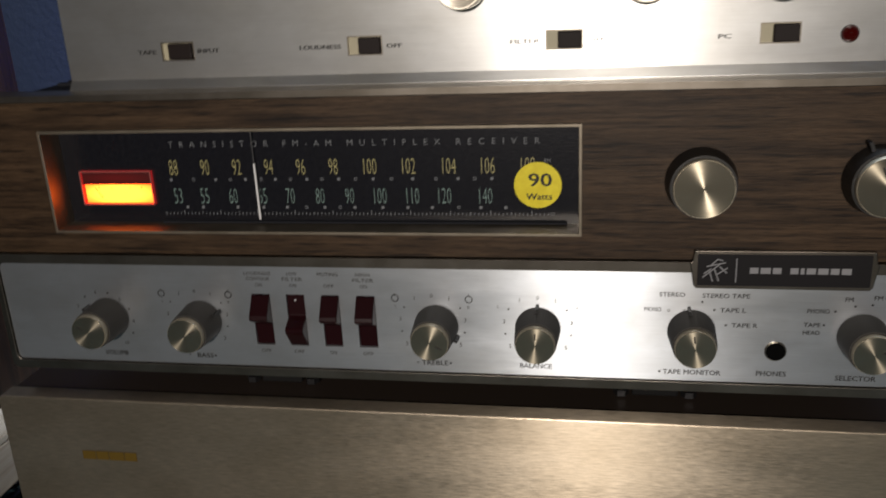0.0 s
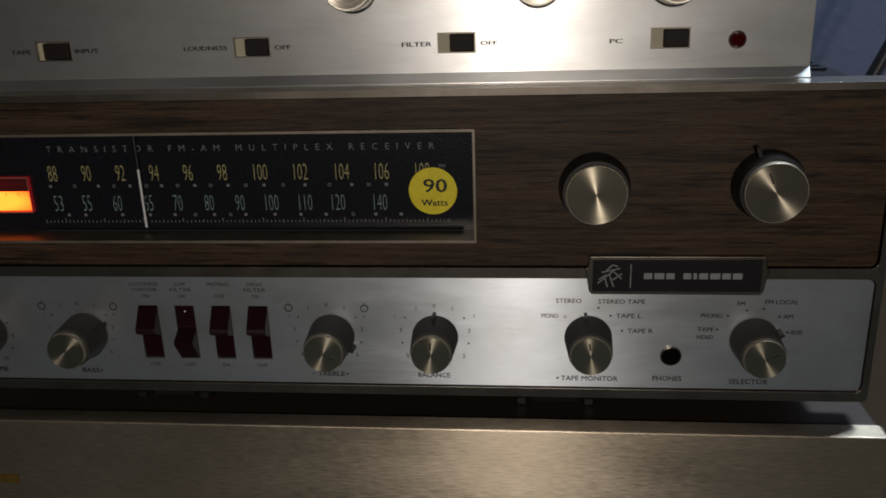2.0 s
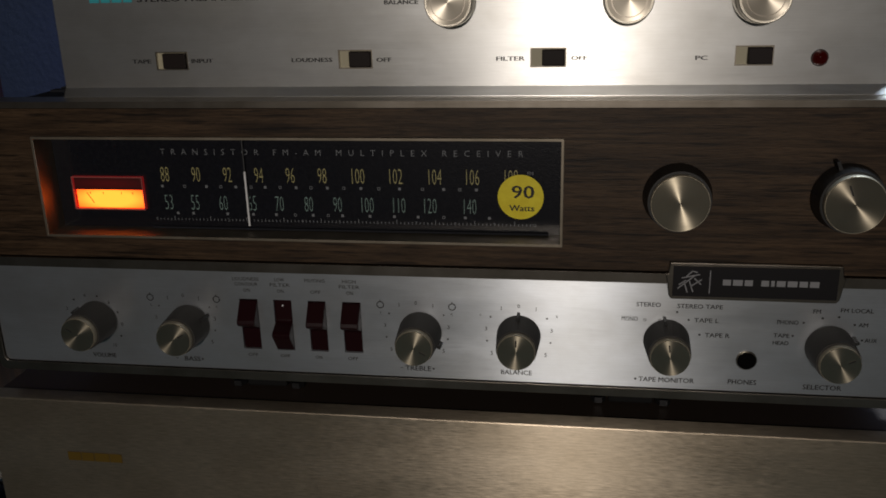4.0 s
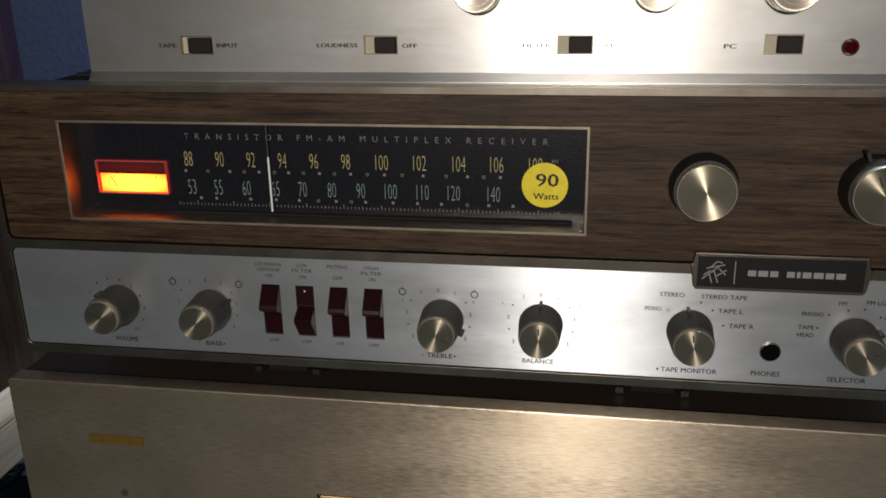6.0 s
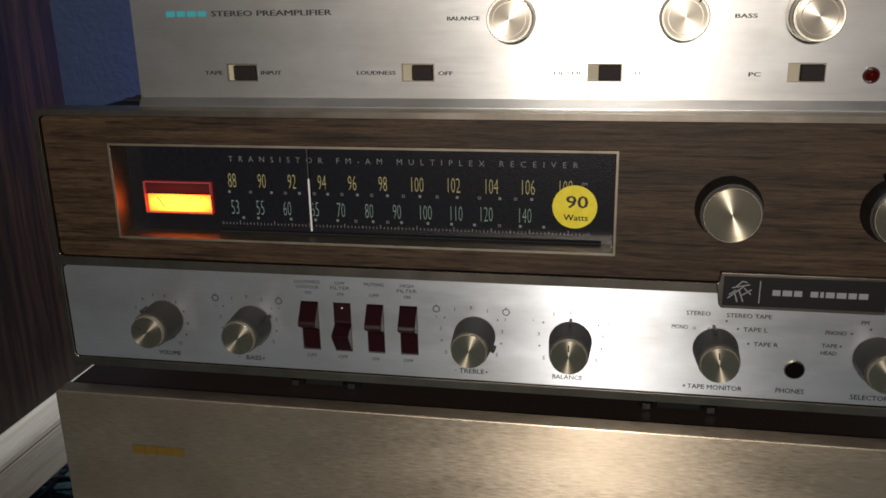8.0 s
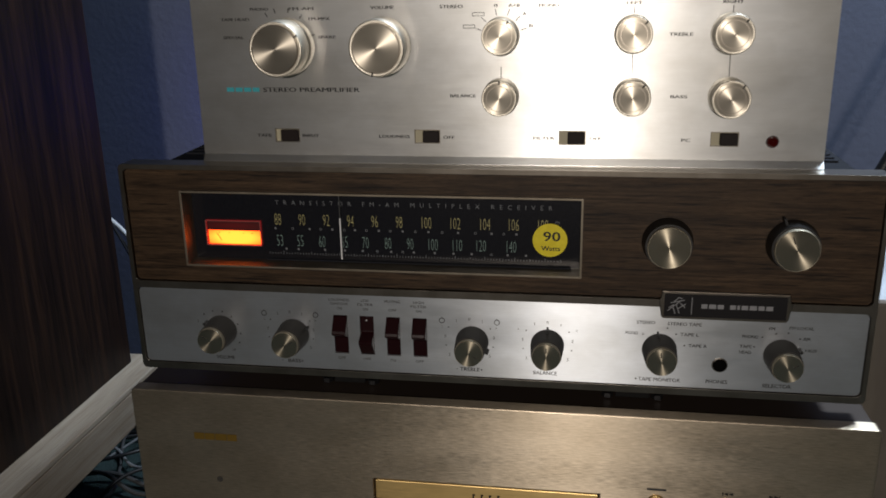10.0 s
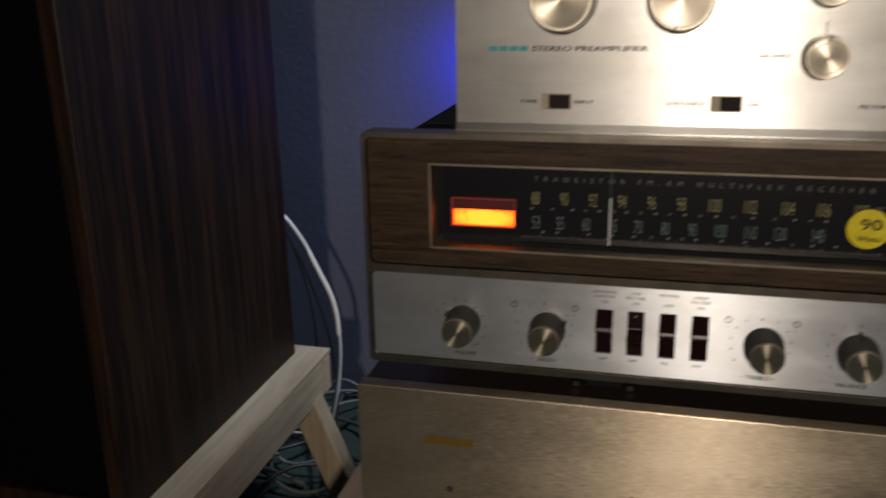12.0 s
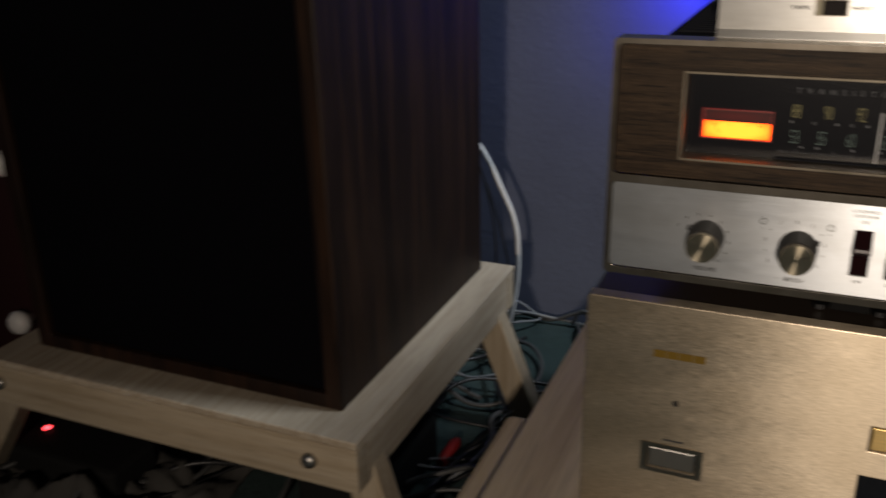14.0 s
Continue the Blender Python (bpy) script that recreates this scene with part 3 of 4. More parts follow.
# printed words of the control strip
PY = -0.0003
HT = 0.0022
for s, x, z, h in [("VOLUME", -0.1580, 0.8100, HT), ("BASS", -0.1140, 0.8100, HT), ("TREBLE", -0.0070, 0.8100, HT), ("BALANCE", 0.0370, 0.8100, HT), ("TAPE MONITOR", 0.1015, 0.8095, HT), ("PHONES", 0.1330, 0.8100, HT), ("SELECTOR", 0.1655, 0.8090, HT), ("STEREO", 0.0925, 0.8442, 0.0019), ("STEREO TAPE", 0.1135, 0.8440, 0.0019), ("MONO", 0.0850, 0.8376, 0.0019), ("TAPE L", 0.1165, 0.8378, 0.0019), ("TAPE R", 0.1213, 0.8312, 0.0019), ("PHONO", 0.1490, 0.8382, 0.0019), ("FM", 0.1600, 0.8434, 0.0018), ("FM LOCAL", 0.1755, 0.8442, 0.0018), ("AM", 0.1785, 0.8380, 0.0018), ("AUX", 0.1822, 0.8312, 0.0018), ("TAPE", 0.1470, 0.8322, 0.0018), ("HEAD", 0.1470, 0.8288, 0.0018)]:
    lettering(s, x, z, h, PY, M["ink"], rec, bold=0.016, width=h * 0.88 * len(s) if len(s) > 2 else 0.0)
for s, x, z in [("LOUDNESS", -0.0842, 0.8506), ("CONTOUR", -0.0842, 0.8481), ("ON", -0.0842, 0.8452), ("LOW", -0.0684, 0.8506), ("FILTER", -0.0684, 0.8481), ("ON", -0.0684, 0.8452), ("MUTING", -0.0522, 0.8506), ("OFF", -0.0522, 0.8452), ("HIGH", -0.0366, 0.8506), ("FILTER", -0.0366, 0.8481), ("ON", -0.0366, 0.8452), ("OFF", -0.0841, 0.8134), ("OFF", -0.0686, 0.8134), ("ON", -0.0528, 0.8134), ("OFF", -0.0368, 0.8134)]:
    lettering(s, x, z, 0.0016, PY, M["grey_ink"], rec, bold=0.006, width=0.00155 * len(s))
marks("index_dot", [(0.0885, 0.8095, 0.0009, 0.0009), (0.1553, 0.8382, 0.0008, 0.0008), (0.1515, 0.8322, 0.0008, 0.0008), (0.1625, 0.8405, 0.0008, 0.0008), (0.1688, 0.8412, 0.0008, 0.0008), (0.1752, 0.8380, 0.0008, 0.0008), (0.1788, 0.8312, 0.0008, 0.0008), (0.1093, 0.8378, 0.0008, 0.0008), (0.1141, 0.8312, 0.0008, 0.0008), (0.1044, 0.8412, 0.0008, 0.0008), (-0.1090, 0.8100, 0.0008, 0.0008), (0.0, 0.8100, 0.0008, 0.0008), (-0.0145, 0.8100, 0.0010, 0.0003), (-0.1215, 0.8100, 0.0010, 0.0003)], PY, M["ink"], rec)
for x in (0.0913, 0.0975):
    ring_mark(x, 0.8372 if x < 0.1 else 0.8415, 0.0006, 0.0002, PY, M["grey_ink"], rec)
for cx, names in ((-0.1150, "R"), (-0.0070, "R")):
    for sx in (-1, 1):
        ring_mark(cx + sx * 0.0160, 0.8402, 0.0017, 0.0004, PY, M["ink"], rec)
        marks("dial_mark", [(cx + sx * 0.0160, 0.8420, 0.0003, 0.0012)], PY, M["ink"], rec)
        lettering("R" if sx > 0 else "L", cx + sx * 0.0158, 0.8366, 0.0011, PY, M["grey_ink"], rec)
for cx in (-0.1150, -0.0070, 0.0380):
    lettering("0", cx, 0.8416, 0.0018, PY, M["grey_ink"], rec)
    for sx in (-1, 1):
        lettering("1", cx + sx * 0.0075, 0.8404, 0.0018, PY, M["grey_ink"], rec)
        lettering("3", cx + sx * 0.0142, 0.8306, 0.0018, PY, M["grey_ink"], rec)
        lettering("5", cx + sx * 0.0118, 0.8190, 0.0018, PY, M["grey_ink"], rec)
        marks("index_dot", [(cx + sx * 0.0122, 0.8362, 0.0007, 0.0007), (cx + sx * 0.0138, 0.8248, 0.0007, 0.0007)], PY, M["grey_ink"], rec)
for sx in (-1, 1):
    lettering("R" if sx > 0 else "L", 0.0380 + sx * 0.0165, 0.8372, 0.0011, PY, M["grey_ink"], rec)
for k, s in enumerate(("2", "", "4", "", "6", "", "8", "", "10")):
    a = radians(150 - k * 25.0)
    px, pz = -0.1610 + 0.0142 * math.cos(a), 0.8262 + 0.0142 * math.sin(a)
    if s:
        lettering(s, px, pz, 0.0017, PY, M["grey_ink"], rec)
    else:
        marks("index_dot", [(px, pz, 0.0008, 0.0008)], PY, M["ink"], rec)

# name badge: a chamfered metal plate with a black inset, its maker's mark as plain shapes
bd = part("badge", prism([(0.0986, 0.8584), (0.0993, 0.8556), (0.1003, 0.8490), (0.1014, 0.8478), (0.1664, 0.8478), (0.1676, 0.8490), (0.1687, 0.8556), (0.1694, 0.8584), (0.1684, 0.8592), (0.1676, 0.8638), (0.1003, 0.8638), (0.0996, 0.8592)], -0.0022, -0.0004), M["trim"], rec, "metal badge frame", 0.0004)
part("badge_inset", B(0.1016, 0.1662, -0.0028, -0.0020, 0.8494, 0.8626), M["badge"], bd, "black badge plate")
marks("badge_line", [(0.1163, 0.8560, 0.0004, 0.0100)], -0.0030, M["silver_print"], bd)
x = 0.1214
for w in (0.0032, 0.0038, 0.0032, -0.0025, 0.0030, 0.0014, 0.0034, 0.0038, 0.0032, 0.0036):
    if w > 0:
        marks("badge_mark", [(x + w / 2, 0.8560, w, 0.0025)], -0.0030, M["silver_print"], bd, "plain silver bars")
        x += w + 0.0008
    else:
        x -= w
for a in ((0.1035, 0.8528, 0.1100, 0.8585), (0.1050, 0.8575, 0.1122, 0.8592), (0.1060, 0.8560, 0.1075, 0.8512), (0.1080, 0.8565, 0.1098, 0.8514), (0.1100, 0.8575, 0.1128, 0.8548), (0.1040, 0.8545, 0.1068, 0.8566), (0.1068, 0.8582, 0.1092, 0.8606), (0.1092, 0.8606, 0.1112, 0.8600), (0.1088, 0.8540, 0.1130, 0.8570)):
    strip(*a, 0.0005, -0.0030, M["silver_print"], bd, "badge_emblem")

# feet with their nuts, under the cover
for x in (-0.084, 0.088):
    for y in (0.021, 0.24):
        ft = new("foot")
        ft.parent, ft.location = rec, (x, y, 0.7985)
        part("pad", B(-0.010, 0.010, -0.008, 0.008, -0.0082, 0.0075), M["rubber"], ft, bevel=0.001)
    for dx in (-0.0145, 0.0145):
        nut = turned([(0.0034, 0), (0.0034, -0.0028)], 6)
        bmesh.ops.rotate(nut, verts=nut.verts, cent=(0, 0, 0), matrix=Matrix.Rotation(radians(-90), 3, "X"))
        bmesh.ops.translate(nut, verts=nut.verts, vec=(x + dx, 0.0150, 0.7902))
        part("nut", nut, M["nut_dark"], rec, "blackened hexagonal nut")
part("underside", B(-0.186, 0.195, 0.0135, 0.280, 0.8035, 0.8058), M["rubber"], rec)

# ---------------------------------------------------------------- preamplifier
pre = thing("preamplifier", (0, 0, 0), "satin aluminium stereo preamplifier standing on the receiver", "preamplifier")
PX0, PX1, PF = -0.1640, 0.1805, 0.0130
SLX = [-0.1195, -0.0382, 0.0420, 0.1222]
SLH = [(x, x + 0.0138, 0.9418, 0.9488) for x in SLX]
part("face_plate", plate(PX0, PX1, 0.9340, 1.0240, PF, PF + 0.003, SLH), M["pre"], pre, "satin aluminium face plate")
lip = bmesh.new()
for pts in (((PF, 0.9340), (PF - 0.0026, 0.9304), (PF - 0.0026, 0.9301), (PF + 0.003, 0.9301), (PF + 0.003, 0.9340)),):
    a = [lip.verts.new((PX0, y, z)) for y, z in pts]
    b = [lip.verts.new((PX1, y, z)) for y, z in pts]
    lip.faces.new(a), lip.faces.new(list(reversed(b)))
    for k in range(len(pts)):
        lip.faces.new((a[k], b[k], b[(k + 1) % len(pts)], a[(k + 1) % len(pts)]))
bmesh.ops.recalc_face_normals(lip, faces=lip.faces)
part("lower_lip", lip, M["pre"], pre)
# Dark caps added on both ends to hide a bright glint there.
for x0, x1 in ((PX0 - 0.0003, PX0), (PX1, PX1 + 0.0003)):
    end = bmesh.new()
    a = [end.verts.new((x0, y, z)) for y, z in pts]
    b = [end.verts.new((x1, y, z)) for y, z in pts]
    end.faces.new(a), end.faces.new(list(reversed(b)))
    for k in range(len(pts)):
        end.faces.new((a[k], b[k], b[(k + 1) % len(pts)], a[(k + 1) % len(pts)]))
    bmesh.ops.recalc_face_normals(end, faces=end.faces)
    part("lip_glint_cover", end, M["knob_body"], pre, "added dark cap that hides the glint at the lip's end")
bev = bmesh.new()
pts = ((PF, 1.0242), (PF - 0.0040, 1.0308), (PF - 0.0035, 1.0330), (PF + 0.010, 1.0330), (PF + 0.010, 1.0242))
a = [bev.verts.new((PX0 + 0.0008 + 0.10 * (z - 1.0242), y, z)) for y, z in pts]
b = [bev.verts.new((PX1 - 0.0006, y, z)) for y, z in pts]
bev.faces.new(a), bev.faces.new(list(reversed(b)))
for k in range(len(pts)):
    bev.faces.new((a[k], b[k], b[(k + 1) % len(pts)], a[(k + 1) % len(pts)]))
bmesh.ops.recalc_face_normals(bev, faces=bev.faces)
part("upper_lip", bev, M["lip"], pre, "aluminium lip, coloured darker for its shaded slope")
part("cover", B(PX0 + 0.004, PX1 - 0.004, PF + 0.0031, 0.185, 0.9345, 1.0310), M["teac_body"], pre, "bronze grey metal cover")
for x in (-0.14, 0.155):
    for y in (0.035, 0.165):
        part("foot", B(x - 0.008, x + 0.008, y - 0.008, y + 0.008, 0.9301, 0.9346), M["rubber"], pre)


def round_knob(x, z, r, depth, skirt=0.0, turn=0, wide=False):
    """Turned aluminium knob: bright rim, groove and spun centre."""
    k = new("round_knob")
    k.parent, k.location = pre, (x, PF, z)
    tagged(k, "turned aluminium knob with a spun centre")
    if skirt:
        part("knob_skirt", turned([(skirt, -0.0004), (skirt, -0.0080), (skirt * 0.97, -0.0090)], 56), M["steel_edge"], k, smooth=True)
    part("knob_rim", turned([(r * 1.0, -0.0006), (r * 1.04, -0.002), (r * 1.0, -depth + 0.0012), (r * 0.97, -depth), (r * 0.91, -depth + 0.0005)], 56), M["steel_edge"], k, smooth=True)
    part("knob_cap", turned([(r * 0.89, -depth + 0.0006), (r * 0.88, -depth - 0.0001)], 56), M["spun_steel"], k)
    g = 0.87 if wide else 0.72
    part("cap_groove", turned([(r * g, -depth), (r * g, -depth - 0.0003)], 56), M["trim"], k)
    part("cap_centre", turned([(r * (g - 0.03), -depth), (r * (g - 0.04), -depth - 0.0006)], 56), M["spun_steel"], k)
    line = prism([(-0.0004, r * 0.78), (0.0004, r * 0.78), (0.0004, r * 0.99), (-0.0004, r * 0.99)], -depth - 0.0004, -depth + 0.0006)
    bmesh.ops.rotate(line, verts=line.verts, cent=(0, 0, 0), matrix=Matrix.Rotation(radians(turn), 3, "Y"))
    part("index_line", line, M["knob_line"], k)


round_knob(-0.1090, 0.9950, 0.0148, 0.0215, 0.0156, 60, True)
round_knob(-0.0546, 0.9950, 0.0150, 0.0185, 0, 190, True)
round_knob(0.0100, 1.0000, 0.0095, 0.0130, 0, 30)
round_knob(0.0100, 0.9680, 0.0095, 0.0130, 0, 0)
round_knob(0.0790, 1.0005, 0.0095, 0.0110, 0, 45)
round_knob(0.0797, 0.9680, 0.0095, 0.0110, 0, 40)
round_knob(0.1282, 1.0005, 0.0098, 0.0142, 0.0102, 40)
round_knob(0.1290, 0.9680, 0.0098, 0.0142, 0.0102, 40)
QY = PF - 0.0003
for s, x, z, h, w in [("TAPE", -0.1266, 0.9452, 0.0021, 0.0085), ("INPUT", -0.0990, 0.9452, 0.0021, 0.0095), ("LOUDNESS", -0.0502, 0.9452, 0.0021, 0.0175), ("OFF", -0.0192, 0.9450, 0.0021, 0.0063), ("FILTER", 0.0335, 0.9450, 0.0021, 0.0115), ("OFF", 0.0612, 0.9450, 0.0021, 0.0063), ("PC", 0.1090, 0.9446, 0.0021, 0.0046), ("VOLUME", -0.0545, 1.0153, 0.0021, 0.0130), ("STEREO", -0.0168, 1.0153, 0.0021, 0.0125), ("MONO", 0.0350, 1.0153, 0.0021, 0.0105), ("LEFT", 0.0790, 1.0160, 0.0021, 0.0080), ("RIGHT", 0.1282, 1.0160, 0.0021, 0.0100), ("TREBLE", 0.1033, 1.0000, 0.0021, 0.0120), ("BASS", 0.1040, 0.9678, 0.0021, 0.0085), ("BALANCE", -0.0110, 0.9680, 0.0021, 0.0140), ("SPECIAL", -0.1402, 1.0000, 0.0019, 0.0120), ("TAPE HEAD", -0.1385, 1.0098, 0.0019, 0.0165), ("PHONO", -0.1240, 1.0152, 0.0019, 0.0105), ("FM-AM", -0.1000, 1.0152, 0.0019, 0.0140), ("FM-MPX", -0.0900, 1.0098, 0.0019, 0.0120), ("SPARE", -0.0862, 1.0000, 0.0019, 0.0100), ("A+B", 0.0168, 1.0155, 0.0019, 0.0062), ("A", 0.0222, 1.0112, 0.0019, 0.0019), ("B", 0.0258, 1.0050, 0.0019, 0.0019), ("0", 0.0070, 1.0155, 0.0019, 0.0019), ("STEREO PREAMPLIFIER", -0.0972, 0.9712, 0.0030, 0.0560)]:
    lettering(s, x, z, h * 0.80, QY, M["ink"], pre, width=w, bold=0.065)
x = -0.1470
for w in (0.0048, 0.0046, 0.0048, 0.0044):
    marks("maker_mark", [(x + w / 2, 0.9712, w - 0.0004, 0.0024)], QY, M["teal"], pre, "plain teal bars")
    x += w + 0.0004
for a in (122, 104, 78, 52, 12):
    c, s = math.cos(radians(a)), math.sin(radians(a))
    strip(-0.1110 + 0.0160 * c, 0.9975 + 0.0160 * s, -0.1110 + 0.0184 * c, 0.9975 + 0.0184 * s, 0.0005, QY, M["ink"], pre)
for a in (165, 138, 103, 72, 45, 15):
    c, s = math.cos(radians(a)), math.sin(radians(a))
    strip(0.0100 + 0.0108 * c, 1.0 + 0.0108 * s, 0.0100 + 0.0142 * c, 1.0 + 0.0142 * s, 0.0004, QY, M["ink"], pre)
for x, z in ((-0.0072, 1.0048), (-0.0022, 1.0112)):
    for dz in (-0.0008, 0.0008):
        marks("dial_mark", [(x, z + dz, 0.0062, 0.0003)], QY, M["ink"], pre)
    for dx in (-0.0031, 0.0031):
        marks("dial_mark", [(x + dx, z, 0.0003, 0.0016)], QY, M["ink"], pre)
for x in (0.0790, 0.1285):
    strip(x, 1.0105, x, 1.0142, 0.0004, QY, M["ink"], pre)
    strip(x + 0.0004, 0.9785, x + 0.0002, 0.9900, 0.0004, QY, M["ink"], pre)
strip(0.0100, 0.9775, 0.0100, 0.9835, 0.0004, QY, M["ink"], pre)
for i, x in enumerate(SLX):
    sl = new("slide_switch")
    sl.parent, sl.location = pre, (x, PF, 0.9453)
    tagged(sl, "small slide switch with a dark brown slider and cream slot")
    part("slot", B(-0.0003, 0.0141, 0.0012, 0.0030, -0.0037, 0.0037), M["cream"], sl)
    part("slider", B(0.0032 if i == 0 else 0.0044, 0.0136, -0.0018, 0.0011, -0.0032, 0.0032), M["slide"], sl, bevel=0.0004)
    part("slot_edge", plate(-0.0004, 0.0142, -0.0039, 0.0039, -0.0004, 0.0002, [(0.0, 0.0138, -0.0035, 0.0035)]), M["trim"], sl)
jw = new("pilot_lamp")
jw.parent, jw.location = pre, (0.1536, PF, 0.9442)
part("jewel", turned([(0.0030, 0.0), (0.0030, -0.0010), (0.0026, -0.0022), (0.0018, -0.0031), (0.0008, -0.0035)], 28), M["led"], jw, "round red pilot jewel", smooth=True)
part("jewel_ring", turned([(0.0033, 0.0), (0.0033, -0.0003), (0.0031, -0.0004)], 28), M["knob_black"], jw)

# white device on top of the preamplifier
dev = thing("phono_stage", (0.004, 0.07, 1.0320), "small white metal box standing on the preamplifier", "phono stage")
part("case", B(-0.090, 0.090, 0.0, 0.10, 0.001, 0.045), M["white"], dev, bevel=0.0015)
part("base", B(-0.094, 0.094, 0.003, 0.10, 0.0, 0.0009), M["rubber"], dev)
part("corner_post", B(-0.0945, -0.0905, 0.001, 0.006, 0.0010, 0.045), M["rubber"], dev)
part("corner_post", B(0.0905, 0.0945, 0.001, 0.006, 0.0010, 0.045), M["rubber"], dev)
part("port", B(-0.086, -0.079, -0.0006, 0.001, 0.006, 0.012), M["slide"], dev, "small dark socket")

# ---------------------------------------------------------------- disc player
cd = thing("disc_player", (0, 0, 0), "champagne aluminium disc player under the receiver", "disc player")
TX0, TX1, TF, TB, TT = -0.2182, 0.2210, -0.0100, 0.6410, 0.7900
holes = [(-0.0660, 0.0705, 0.7232, 0.7382), (-0.1795, -0.1510, 0.6850, 0.6995), (-0.0680, 0.0720, 0.6720, 0.7075)]
part("face_plate", rounded(plate(TX0, TX1, TB, TT, TF, TF + 0.010, holes), 0.0022, *corners(TX0, TX1, TB, TT)), M["teac"], cd, "thick brushed champagne aluminium face", 0.0006)
part("cover", B(TX0 + 0.002, TX1 - 0.002, TF + 0.0101, 0.330, TB + 0.002, TT - 0.0005), M["teac_body"], cd, "bronze metal cover", 0.001)
dr = part("disc_drawer", B(-0.0652, 0.0697, TF + 0.0012, TF + 0.0099, 0.7236, 0.7368), M["drawer"], cd, "recessed gold disc drawer", 0.0006)
for k, x in enumerate((-0.0045, 0.0005, 0.0055, 0.0105)):
    marks("drawer_mark", [(x, 0.7298, 0.0010, 0.0034), (x + 0.0006, 0.7310, 0.0009, 0.0009)], TF + 0.0008, M["ink"], dr, "plain dark bars")
part("display", B(-0.0678, 0.0718, TF + 0.0030, TF + 0.0099, 0.6722, 0.7073), M["dial"], cd, "black display window")
pw = part("power_frame", plate(-0.1830, -0.1478, 0.6826, 0.7022, TF - 0.0008, TF - 0.0001, [(-0.1795, -0.1510, 0.6850, 0.6995)]), M["trim"], cd, "raised switch frame")
part("power_button", B(-0.1785, -0.1520, TF + 0.0005, TF + 0.0095, 0.6856, 0.6984), M["nut"], cd, "grey metal power button", 0.0008)
marks("power_label", [(-0.1652, 0.7052, 0.0120, 0.0012)], TF - 0.0002, M["grey_ink"], cd, "plain dark bar")
part("indicator", turned([(0.0019, TF), (0.0019, TF - 0.0003)], 20), M["knob_body"], cd).location = (-0.1655, 0, 0.7300)
x = -0.1795
for w in (0.0068, 0.0064, 0.0076, 0.0062):
    marks("maker_mark", [(x + w / 2, 0.7600, w, 0.0046)], TF - 0.0003, M["gold"], cd, "plain gold bars")
    x += w + 0.0003
for x, w in ((0.1030, 0.0130), (0.1430, 0.0), (0.1682, 0.0)):
    part("round_button", turned([(0.0052, TF), (0.0052, TF - 0.0012), (0.0046, TF - 0.0018)], 28), M["drawer"], cd, "small round gold button", smooth=True).location = (x, 0, 0.7355)
    if w:
        marks("button_label", [(x, 0.7440, 0.0110, 0.0014)], TF - 0.0002, M["grey_ink"], cd, "plain dark bar")
    else:
        d = 1 if x > 0.15 else -1
        bm = bmesh.new()
        for o in (-0.0014, 0.0014):
            bm.faces.new([bm.verts.new((x + o + d * a * 0.0013, TF - 0.0002, 0.7442 + b * 0.0010)) for a, b in ((-1, -1), (1, 0), (-1, 1))])
        bm.faces.new([bm.verts.new((x + d * 0.0030 + a * 0.0003, TF - 0.0002, 0.7442 + b * 0.0010)) for a, b in ((-1, -1), (1, -1), (1, 1), (-1, 1))])
        part("skip_symbol", bm, M["ink"], cd)
for x in (-0.18, 0.18):
    for y in (0.04, 0.28):
        part("foot", B(x - 0.02, x + 0.02, y - 0.02, y + 0.02, 0.6301, TB + 0.002), M["rubber"], cd, bevel=0.002)

# ---------------------------------------------------------------- stands


def splayed_leg(parent, x, y, top, dx, w=0.030, t=0.022, mat=None):
    bm = bmesh.new()
    pts = [(x - w / 2, top), (x + w / 2, top), (x + w / 2 + dx, FLOOR), (x - w / 2 + dx, FLOOR)]
    a = [bm.verts.new((px, y - t / 2, pz)) for px, pz in pts]
    b = [bm.verts.new((px, y + t / 2, pz)) for px, pz in pts]
    bm.faces.new(a), bm.faces.new(list(reversed(b)))
    for k in range(4):
        bm.faces.new((a[k], b[k], b[(k + 1) % 4], a[(k + 1) % 4]))
    bmesh.ops.recalc_face_normals(bm, faces=bm.faces)
    part("leg", bm, mat or M["pine_z"], parent, bevel=0.002)


st = thing("speaker_stand", (0, 0, 0), "low pale pine stand with splayed legs under the loudspeaker", "stand", "wooden stands")
SX0, SX1, SY0, SY1, SZ = -0.7300, -0.3760, -0.0080, 0.3330, 0.6500
part("top_board", B(SX0, SX1, SY0, SY1, SZ - 0.006, SZ), M["pine"], st, "pale pine board", 0.0012)
part("front_rail", B(SX0 + 0.0005, SX1 - 0.0005, SY0 + 0.0006, SY0 + 0.018, 0.6065, SZ - 0.0064), M["pine_x"], st, bevel=0.0015)
part("back_rail", B(SX0 + 0.0005, SX1 - 0.0005, SY1 - 0.018, SY1 - 0.0006, 0.6065, SZ - 0.0064), M["pine_x"], st, bevel=0.0015)
part("side_rail", B(SX1 - 0.0185, SX1 - 0.0008, SY0 + 0.0184, SY1 - 0.0184, 0.6065, SZ - 0.0064), M["pine"], st, bevel=0.0015)
part("side_rail", B(SX0 + 0.0008, SX0 + 0.0185, SY0 + 0.0184, SY1 - 0.0184, 0.6065, SZ - 0.0064), M["pine"], st, bevel=0.0015)
splayed_leg(st, -0.402, 0.296, 0.640, 0.062)
splayed_leg(st, -0.398, 0.026, 0.640, 0.045)
splayed_leg(st, -0.706, 0.296, 0.640, -0.085)
splayed_leg(st, -0.712, 0.026, 0.640, -0.110, 0.034)
